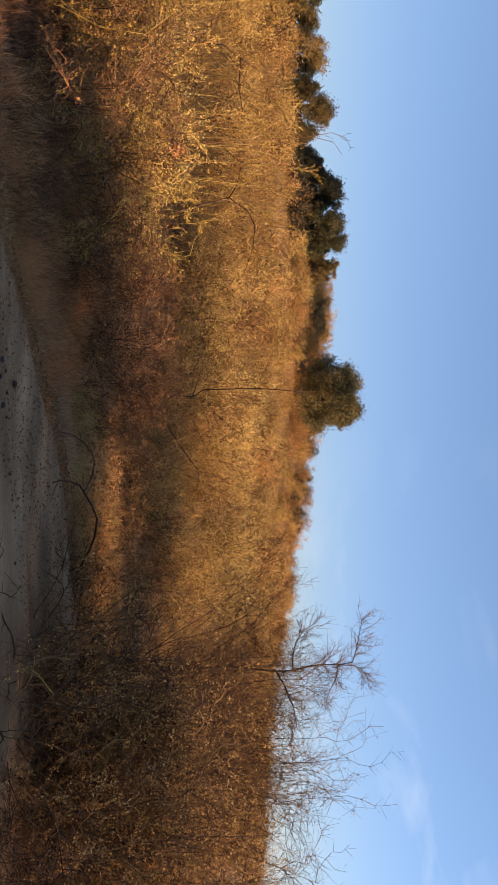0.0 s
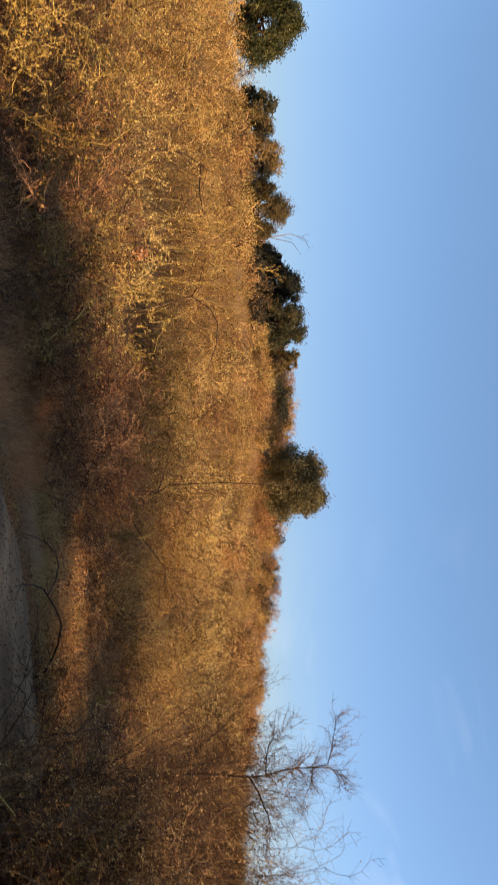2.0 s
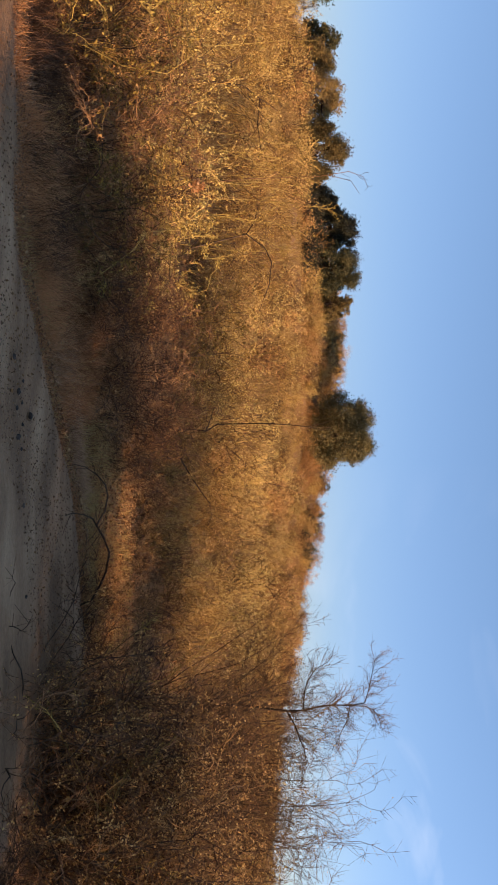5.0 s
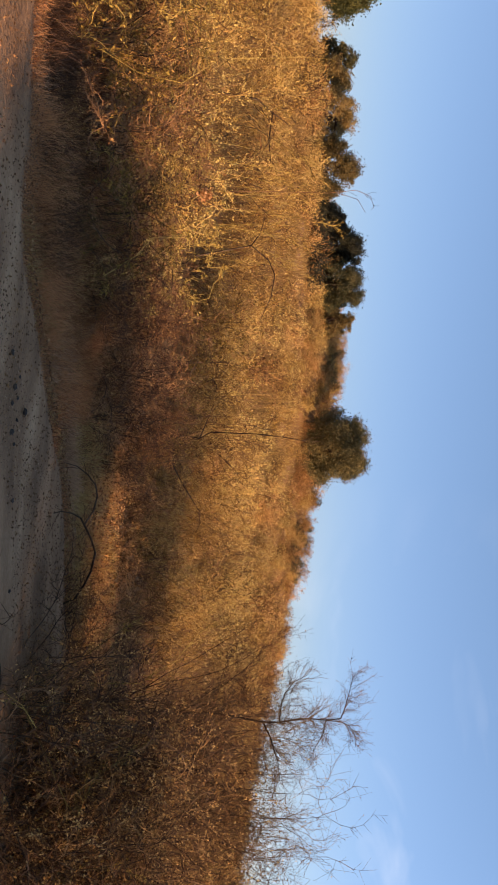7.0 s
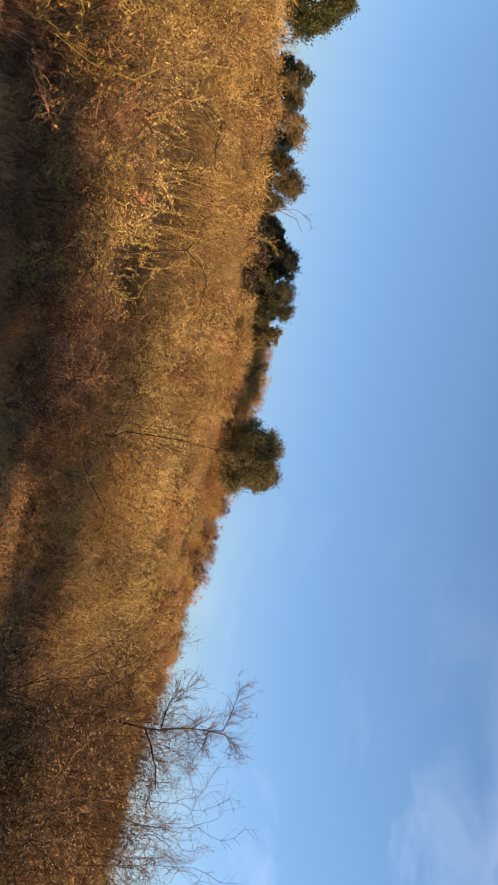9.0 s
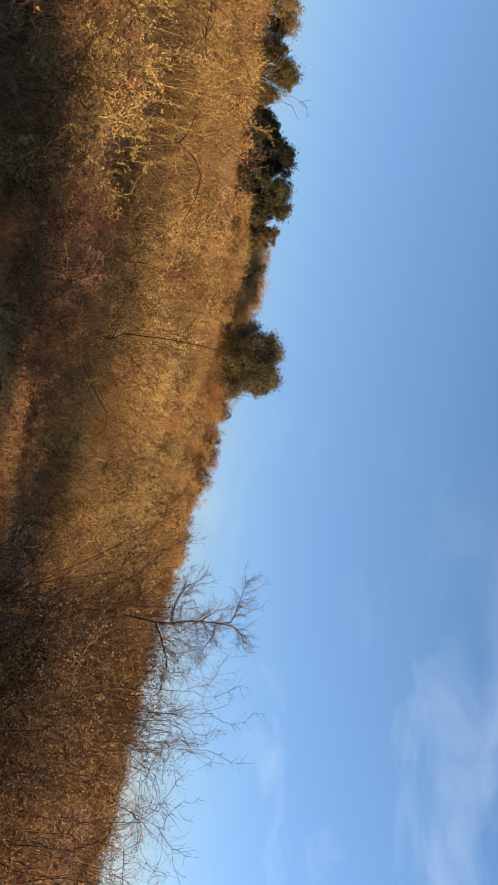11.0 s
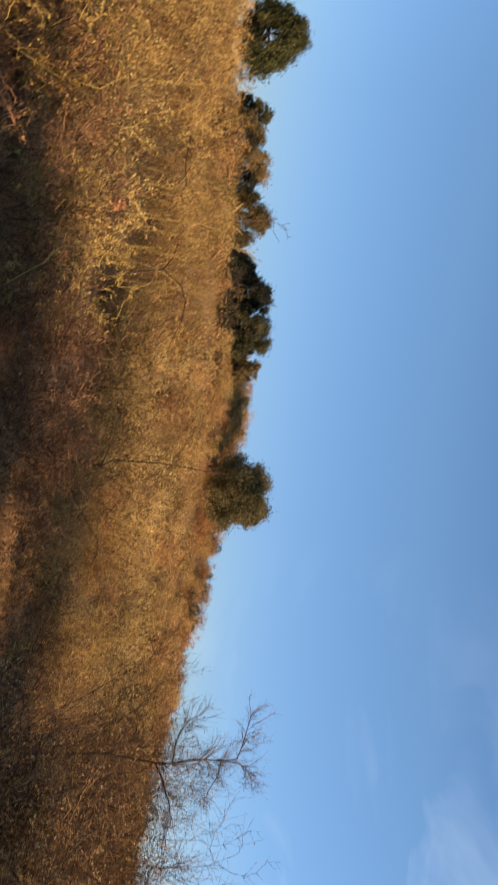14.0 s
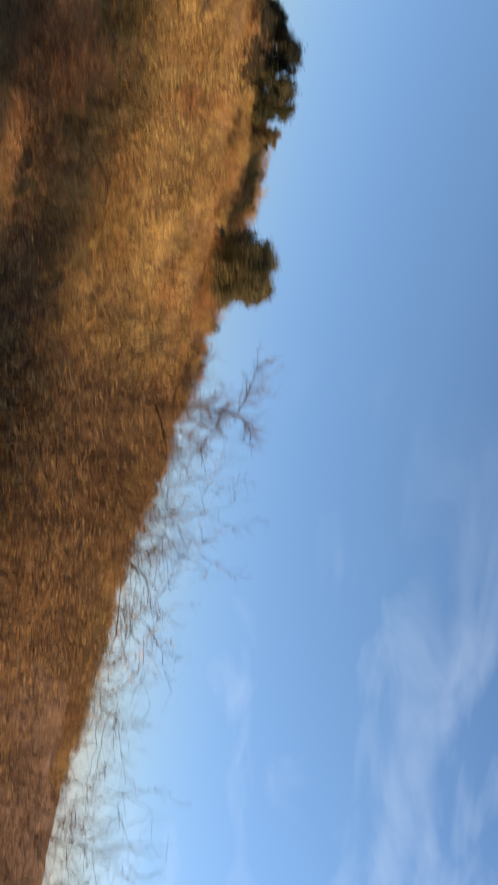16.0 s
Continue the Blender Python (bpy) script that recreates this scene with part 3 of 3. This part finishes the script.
blades("straw_edge", 9000, grng, tussocks(120, grng, on_verge(-0.95, 0.15, 0.12, 0.1), 0.05), (0.06, 0.22), 0.0042, M_GRASS_RED, "pale straw along the foot of the bank", 2.2)
blades("edge_grass", 14000, grng, tussocks(300, grng, beside_track(-3, 2, -0.22, 0.1), 0.04), (0.03, 0.14), 0.004, M_GRASS_BROWN, "sparse brown grass at the edge of the track", 1.8)
blades("track_grass", 9000, grng, beside_track(-7, 4, -1.6, 0.1), (0.015, 0.07), 0.005, M_GRASS, "short withered grass on the track", 1.5)


def litter(n, rng, where, size, label):
    """Fallen leaves and bits of twig, lying nearly flat."""
    xy = np.array([where(rng) for _ in range(n)])
    z = np.maximum(ground_z(xy[:, 0], xy[:, 1]) + 0.012, np.where(xy[:, 1] < track_far(xy[:, 0]), 0.05, -9.0))
    v, f = leaf_quads(np.column_stack([xy, z]), rng, size, 0.75)
    return tagged(mesh_object("leaf_litter", v, f, M_LITTER), label, "leaf litter", kind="stuff")


litter(36000, grng, behind_track(-8, 8, -0.15, 4.5), 0.017, "fallen brown leaves and twig bits on the bank")
litter(900, grng, box(-0.3, 1.2, 7.2, 8.8), 0.018, "curled dead leaves on the bare orange patch")
litter(9000, grng, beside_track(-1.6, 1.8, -0.1, 1.6), 0.014, "fallen leaves and twig bits at the foot of the bank")
litter(8000, grng, beside_track(-4, 2.5, -1.8, 0.1), 0.010, "scattered dead leaves along the track")


# ---------------------------------------------------------------- trees
def crown_tree(name, seed, x, y, height, crown_r, crown_h, mat, leaf, clumps, label, category="tree", lumps=24, bare=0.0, group=""):
    """A tapered trunk with limbs, and a crown of leaf clumps with gaps and an uneven outline."""
    rng = np.random.default_rng(seed)
    root = new(name)
    root.matrix_basis = pose(x, y, float(ground_z(x, y)) - 0.1)
    top = height - crown_h * 0.5
    limbs = [(bent((0, 0, 0), (rng.normal() * 0.05, rng.normal() * 0.05, 1), height * 0.86, 8, rng, 0.06), 0.05 * height ** 0.8, 0.02)]
    # lumps: smaller balls whose union shapes the crown
    cents = []
    for i in range(lumps):
        a = 2.4 * i + rng.uniform(-0.4, 0.4)
        e = -0.95 + 1.87 * ((i * 0.7548 + 0.3) % 1)
        rr = math.sqrt(max(0.05, 1 - e * e)) * rng.uniform(0.62, 0.82)
        cents.append((np.array([math.cos(a) * rr * crown_r, math.sin(a) * rr * crown_r, top + e * crown_h * 0.38]), rng.uniform(0.19, 0.36 if lumps < 40 else 0.29) * crown_r))
    cents.append((np.array([0, 0, top]), 0.5 * crown_r))
    for c, r in cents[:-1]:
        p, w = spawn(limbs[0][0], rng.uniform(0.25, 0.75), rng, 0.3)
        mid = (p + c) / 2 + rng.normal(size=3) * 0.08 * crown_r
        limb = np.array([p, (p + mid) / 2 + rng.normal(size=3) * 0.03, mid, (mid + c) / 2 + rng.normal(size=3) * 0.04, c])
        limbs.append((limb, 0.018 * height ** 0.8, 0.006))
        for _ in range(7):
            q, w = spawn(limb, rng.uniform(0.4, 1.0), rng, 0.9)
            limbs.append((bent(q, w, r * rng.uniform(0.6, 1.15), 4, rng, 0.2), 0.008, 0.003))
    mesh_object("trunk", *tubes(limbs, 5), M_BARK, root)
    pts = []
    for _ in range(clumps // 4):
        c, r = cents[rng.integers(len(cents))]
        d = rng.normal(size=3)
        d /= np.linalg.norm(d)
        q = c + d * r * rng.uniform(0.45, 1.05) ** 0.5 * np.array([1, 1, crown_h / (2 * crown_r) * 0.95 + 0.1])
        k = rng.integers(50, 130)
        pts.append(q + rng.normal(size=(k, 3)) * crown_r * rng.uniform(0.05, 0.10))
    pts = np.concatenate(pts)
    if bare:
        pts = pts[rng.uniform(size=len(pts)) > bare]
    mesh_object("crown", *leaf_quads(pts, rng, leaf, 0.2, 1.8), mat, root)
    return tagged(root, label, category, group)


crown_tree("evergreen_tree", 3, -2.95, 52, 4.3, 2.42, 4.1, M_LEAF_EVER, 0.06, 3000, "round-crowned dark evergreen tree alone on the ridge", lumps=64)
crown_tree("evergreen_tree", 4, -14.9, 50, 3.35, 1.6, 3.3, M_LEAF_DARK, 0.055, 1300, "dark narrow evergreen tree in the ridge clump", group="evergreens in the clump")
crown_tree("evergreen_tree", 5, -12.5, 50, 3.35, 1.75, 3.3, M_LEAF_EVER, 0.055, 1400, "olive-dark evergreen tree in the ridge clump", group="evergreens in the clump")
crown_tree("evergreen_tree", 6, -16.2, 50, 2.1, 1.3, 2.2, M_LEAF_DARK, 0.06, 700, "low dark evergreen tree in the ridge clump", group="evergreens in the clump")
crown_tree("oak_tree", 7, -10.4, 50.5, 2.7, 0.9, 2.4, M_LEAF_OAK, 0.055, 560, "small thin brown-leaved oak beside the evergreens", bare=0.3, group="oaks on the ridge")
crown_tree("oak_tree", 8, -17.6, 45, 3.05, 1.6, 3.0, M_LEAF_OAK, 0.055, 1200, "brown-leaved oak with thin crown on the ridge", bare=0.25, group="oaks on the ridge")
crown_tree("oak_tree", 9, -20.3, 45, 3.2, 1.7, 3.1, M_LEAF_OAK, 0.055, 1050, "brown-leaved oak with thin crown on the ridge", bare=0.25, group="oaks on the ridge")
crown_tree("oak_tree", 10, -22.4, 45, 3.0, 1.5, 2.9, M_LEAF_OAK, 0.055, 950, "brown-leaved oak with thin crown on the ridge", bare=0.2, group="oaks on the ridge")
crown_tree("evergreen_tree", 12, -23.9, 45.5, 3.2, 1.1, 2.8, M_LEAF_EVER, 0.06, 500, "small dark evergreen tree among the ridge oaks")
crown_tree("pine_tree", 13, -26.7, 42.4, 4.9, 1.95, 4.0, M_LEAF_PINE, 0.065, 1700, "olive-green pine tree with a forked top", "tree", lumps=24)
# a row of unseen trees, added at the near side of the track to shade it
for i, (sx, sy, sh, sr, sc) in enumerate([(10.3, 2.2, 3.75, 0.65, 1.3), (10.2, 1.55, 3.6, 0.6, 3.3), (10.4, 1.0, 3.45, 0.8, 3.3), (10.0, 0.65, 3.25, 1.1, 3.0), (10.0, 0.0, 3.15, 1.2, 3.0),
                                          (10.5, -0.8, 3.3, 1.2, 3.1), (10.0, -1.6, 3.4, 1.2, 3.2), (10.5, -2.5, 3.5, 1.2, 3.3), (10.2, -3.5, 3.6, 1.2, 3.4), (10.6, -4.7, 3.7, 1.2, 3.5)]):
    crown_tree("shade_tree", 40 + i, sx, sy, sh, sr, sc, M_LEAF_EVER, 0.09, 760, "unseen leafy evergreen added beside the track to shade it", bare=0.72 if i == 0 else 0.2, group="trees that shade the track")


# ---------------------------------------------------------------- bare sapling and single branches
def limb_thing(name, limbs, seed, twigs, twig_len, m_limb, m_twig, label, category, spread=0.9, levels=2, r_twig=0.0015):
    """A sapling or branch from a few main limbs (points, radii), with random twigs on them."""
    rng = np.random.default_rng(seed)
    fine = []
    for pts, r0, r1 in limbs:
        pts = np.asarray(pts, dtype=float)
        ln = np.linalg.norm(np.diff(pts, axis=0), axis=1).sum()
        for _ in range(int(twigs * ln)):
            p, w = spawn(pts, rng.uniform(0.15, 1.0), rng, spread)
            tw = bent(p, w + np.array([0, 0, 0.1]), twig_len * rng.uniform(0.3, 1.2), 6, rng, 0.22)
            fine.append((tw, min(r1 * 1.1, r_twig * 1.7), r_twig * 0.8))
            if levels > 1:
                for _ in range(9):
                    p2, w2 = spawn(tw, rng.uniform(0.2, 1.0), rng, rng.uniform(0.5, 1.4))
                    fine.append((bent(p2, w2, twig_len * rng.uniform(0.2, 0.5), 3, rng, 0.2), r_twig, r_twig * 0.5))
    root = new(name)
    for pts, r0, r1 in limbs:
        mesh_object("limb", *tubes([(pts, r0, r1)], 7), m_limb, root, smooth=True)
    tagged(mesh_object("brushwood", *tubes(fine, 3), m_twig, root), kind="stuff")
    return tagged(root, label, category)


Y = 8.05
limb_thing("bare_sapling", [
    ([(2.25, Y, 0.1), (2.18, Y, 0.7), (2.13, Y, 1.3), (2.18, Y, 1.76), (2.17, Y, 1.91), (2.13, Y, 2.06), (2.12, Y + .03, 2.22), (2.13, Y + .05, 2.35)], 0.013, 0.005),
    ([(2.13, Y + .05, 2.35), (2.10, Y + .04, 2.49), (1.97, Y, 2.52), (1.86, Y - .02, 2.54), (1.69, Y - .03, 2.57)], 0.006, 0.002),
    ([(2.13, Y + .05, 2.35), (2.14, Y + .08, 2.50), (2.18, Y + .1, 2.58), (2.26, Y + .1, 2.64), (2.38, Y + .12, 2.66)], 0.006, 0.002),
    ([(2.13, Y + .05, 2.35), (2.24, Y, 2.33), (2.36, Y - .04, 2.26), (2.46, Y - .06, 2.22)], 0.005, 0.002),
    ([(2.18, Y, 1.76), (2.31, Y - .03, 1.84), (2.42, Y - .05, 1.88), (2.50, Y - .06, 1.92), (2.66, Y - .08, 1.95)], 0.009, 0.003),
    ([(2.17, Y, 1.91), (2.02, Y + .04, 1.92), (1.91, Y + .06, 1.95), (1.80, Y + .08, 2.03), (1.73, Y + .1, 2.16)], 0.006, 0.002),
], 21, 46, 0.24, M_BARK, M_TWIG_STEM, "leafless crooked sapling rising above the thicket", "sapling", r_twig=0.0012)
Y = 9.65
limb_thing("thin_sapling", [
    ([(-0.50, Y, 0.25), (-0.54, Y, 0.66), (-0.52, Y, 0.85), (-0.60, Y, 0.98), (-0.61, Y + .02, 1.25), (-0.62, Y + .03, 1.55), (-0.60, Y + .02, 1.88), (-0.585, Y + .02, 2.02)], 0.009, 0.004),
    ([(-0.52, Y, 0.85), (-0.62, Y - .03, 0.89), (-0.77, Y - .05, 0.94), (-0.93, Y - .06, 0.99)], 0.008, 0.003),
    ([(-0.585, Y + .02, 2.02), (-0.62, Y + .02, 2.14), (-0.66, Y + .02, 2.28)], 0.004, 0.002),
    ([(-0.585, Y + .02, 2.02), (-0.585, Y + .04, 2.28)], 0.004, 0.002),
    ([(-0.585, Y + .02, 2.02), (-0.56, Y + .04, 2.12), (-0.555, Y + .04, 2.28)], 0.004, 0.002),
], 22, 3, 0.18, M_BARK, M_TWIG_BROWN, "thin upright sapling with a three-pronged tip", "sapling", levels=1)
limb_thing("fallen_branch", [
    ([(-0.2, 9.0, 0.62), (0.04, 9.0, 0.77), (0.18, 9.0, 0.87), (0.28, 9.0, 0.95), (0.42, 9.0, 0.97), (0.52, 9.0, 0.93)], 0.007, 0.003),
], 23, 5, 0.16, M_BARK, M_TWIG_BROWN, "dark dead branch leaning in the thorn shrubs", "branch", levels=1)
Y = 6.3
limb_thing("arched_branch", [
    ([(1.06, Y + .6, 0.02), (0.98, Y + .45, 0.16), (0.85, Y + .3, 0.25), (0.72, Y + .1, 0.33), (0.57, Y, 0.37), (0.47, Y, 0.33), (0.37, Y, 0.27), (0.32, Y, 0.24)], 0.009, 0.007),
    ([(0.37, Y, 0.27), (0.26, Y, 0.33), (0.15, Y, 0.35), (0.07, Y, 0.33), (0.0, Y, 0.27), (-0.06, Y, 0.18), (-0.08, Y, 0.09)], 0.008, 0.003),
    ([(0.32, Y, 0.24), (0.29, Y - .03, 0.18), (0.28, Y - .05, 0.10), (0.30, Y - .06, 0.05)], 0.007, 0.003),
], 24, 16, 0.2, M_BARK, M_TWIG_BROWN, "dark arching thorny branch hanging over the track", "branch", levels=1)


limb_thing("dead_branch", [
    ([(-2.3, 8.5, 0.7), (-2.46, 8.5, 1.3), (-2.32, 8.5, 1.49), (-2.18, 8.5, 1.56), (-1.95, 8.5, 1.54), (-1.70, 8.5, 1.45)], 0.009, 0.003),
    ([(-2.46, 8.5, 1.3), (-2.58, 8.48, 1.38), (-2.75, 8.46, 1.42)], 0.006, 0.003),
], 25, 5, 0.16, M_BARK, M_TWIG_BROWN, "dark bare branch arching over the golden shrubs", "branch", levels=1)
limb_thing("dead_branch", [
    ([(-3.9, 8.2, 0.8), (-3.85, 8.2, 1.25), (-3.72, 8.2, 1.42), (-3.60, 8.2, 1.60)], 0.009, 0.003),
    ([(-3.72, 8.2, 1.42), (-3.45, 8.2, 1.40), (-3.2, 8.2, 1.44)], 0.006, 0.003),
], 26, 6, 0.18, M_BARK, M_TWIG_BROWN, "dark forked branch among the golden shrubs", "branch", levels=1)


# ---------------------------------------------------------------- long pale shoots and a tuft of leaves
def shoot(seed, pts, r, label):
    """One long thin shoot with side twigs and a few leaves."""
    rng = np.random.default_rng(seed)
    root = new("pale_shoot")
    pts = np.array(pts, dtype=float)
    mesh_object("stem", *tubes([(pts, r, r * 0.5)], 5), M_TWIG_GREEN, root, smooth=True)
    ln = np.linalg.norm(np.diff(pts, axis=0), axis=1).sum()
    side, spots = [], []
    for _ in range(int(16 * ln) + 3):
        p, w = spawn(pts, rng.uniform(0.25, 1.0), rng, 0.7)
        tw = bent(p, w, rng.uniform(0.04, 0.14), 3, rng, 0.15)
        side.append((tw, 0.002, 0.001))
        spots += [tw[1], tw[2]]
    tagged(mesh_object("brushwood", *tubes(side, 3), M_TWIG_GREEN, root), kind="stuff")
    pick = np.array(spots)[rng.integers(0, len(spots), 3 * len(spots))] + rng.normal(size=(3 * len(spots), 3)) * 0.006
    tagged(mesh_object("foliage", *leaf_quads(pick, rng, 0.009), M_LEAF_OLIVE, root), kind="stuff")
    return tagged(root, label, "shoot", "pale shoots")


PALE = "long thin yellow-green shoot standing out of the thicket"
shoot(1, [(1.55, 5.5, 0.15), (1.72, 5.4, 0.3), (2.02, 5.3, 0.5), (2.1, 5.3, 0.58), (1.95, 5.3, 0.62), (1.82, 5.3, 0.68)], 0.004, PALE)
shoot(2, [(1.45, 5.6, 0.05), (1.3, 5.6, 0.32), (1.15, 5.55, 0.52), (0.98, 5.5, 0.72), (0.92, 5.5, 0.80)], 0.0035, PALE)
shoot(3, [(1.55, 5.2, 0.3), (1.42, 5.2, 0.2), (1.35, 5.2, 0.08)], 0.0035, PALE)
shoot(4, [(2.3, 5.6, 0.2), (2.05, 5.5, 0.5), (1.85, 5.5, 0.72), (1.7, 5.5, 0.92)], 0.0035, PALE)
shoot(5, [(2.6, 5.6, 0.3), (2.5, 5.5, 0.6), (2.45, 5.5, 0.85), (2.55, 5.5, 0.98)], 0.0035, PALE)
shoot(6, [(1.5, 6.2, 0.4), (1.45, 6.1, 0.8), (1.25, 6.0, 1.05), (1.05, 6.0, 1.2), (0.95, 6.0, 1.35)], 0.004, PALE)
limb_thing("thin_shoot", [
    ([(-2.75, 8.0, 0.5), (-2.85, 8.0, 1.3), (-2.88, 8.0, 2.0), (-2.93, 8.0, 2.28), (-2.88, 8.0, 2.42), (-2.78, 8.0, 2.46)], 0.004, 0.0015),
    ([(-2.89, 8.0, 2.1), (-2.84, 8.0, 2.3), (-2.72, 8.0, 2.38)], 0.003, 0.0015),
], 27, 4, 0.10, M_TWIG_DARK, M_TWIG_DARK, "long thin bare shoot rising against the sky", "shoot", levels=1)
shoot(9, [(-2.5, 7.6, 0.6), (-2.52, 7.6, 1.3), (-2.48, 7.6, 1.8), (-2.42, 7.6, 2.1)], 0.004, PALE)
shoot(10, [(-3.3, 7.4, 0.6), (-3.2, 7.4, 1.3), (-2.95, 7.4, 1.75), (-2.7, 7.4, 1.9)], 0.004, PALE)
shoot(11, [(-2.6, 6.0, 0.3), (-2.4, 5.9, 0.5), (-2.3, 5.9, 0.75), (-2.05, 5.9, 0.95)], 0.0035, PALE)
shoot(12, [(-3.0, 5.8, 0.2), (-2.8, 5.7, 0.5), (-2.75, 5.7, 0.8), (-2.9, 5.7, 1.0)], 0.0035, PALE)
shoot(13, [(-1.5, 6.3, 0.25), (-1.65, 6.2, 0.5), (-1.8, 6.2, 0.62), (-1.82, 6.2, 0.86)], 0.0035, PALE)
shoot(14, [(-4.0, 5.5, 0.2), (-3.7, 5.4, 0.6), (-3.3, 5.3, 0.8), (-3.0, 5.3, 0.85)], 0.004, PALE)
srng = np.random.default_rng(14)
for i in range(14):
    x, y = srng.uniform(-4.1, -2.3), srng.uniform(7.6, 9.2)
    top, lean = srng.uniform(1.6, 2.0), srng.uniform(-0.15, 0.3)
    shoot(30 + i, [(x, y, 0.6), (x + lean * 0.3, y, 1.1), (x + lean * 0.6 + srng.normal() * 0.04, y, 0.45 * top + 0.75), (x + lean, y, top)], 0.0032, PALE)


def leaf_tuft(x, y, z, n, size, label):
    rng = np.random.default_rng(77)
    root = new("leaf_tuft")
    root.matrix_basis = pose(x, y, z)
    twig = bent((0, 0, -0.35), (0.1, 0, 1), 0.38, 5, rng, 0.1)
    mesh_object("stem", *tubes([(twig, 0.003, 0.002)], 5), M_TWIG_BROWN, root)
    mesh_object("foliage", *leaf_quads(rng.normal(size=(n, 3)) * 0.02, rng, size), M_LEAF_PINK, root)
    return tagged(root, label, "leaves")


leaf_tuft(-2.01, 5.81, 1.016, 90, 0.016, "tuft of withered orange-pink leaves on a twig")


# ---------------------------------------------------------------- stones on the track
def stone(seed, x, y, s):
    rng = np.random.default_rng(seed)
    bm = bmesh.new()
    bmesh.ops.create_icosphere(bm, subdivisions=2, radius=1)
    for v in bm.verts:
        k = 1 + 0.55 * noise.noise(v.co * 1.7 + Vector((seed * 3.1, 0, 0)))
        v.co = Vector((v.co.x * s * k, v.co.y * s * 0.8 * k, v.co.z * s * 0.45 * k))
    me = bpy.data.meshes.new("stone")
    bm.to_mesh(me)
    bm.free()
    me.materials.append(M_STONE)
    ob = new("stone", me)
    ob.matrix_basis = pose(x, y, max(float(ground_z(x, y)), -0.02) + 0.04 + s * 0.3, 0, 0, rng.uniform(0, 360))
    return tagged(ob, "small dark rounded stone on the gravel track", "stone", "stones on the track")


for i, (sx, sy, s) in enumerate([(-0.36, 5.24, 0.034), (-0.22, 4.98, 0.03), (-0.68, 4.88, 0.026), (-0.49, 4.98, 0.028), (-0.39, 4.95, 0.022), (-0.43, 5.06, 0.018),
                                 (-0.30, 5.08, 0.016), (-0.15, 5.06, 0.018), (-0.56, 5.08, 0.016), (0.19, 5.13, 0.02), (0.75, 5.25, 0.02)]):
    stone(i + 1, sx, sy, s * 0.78)
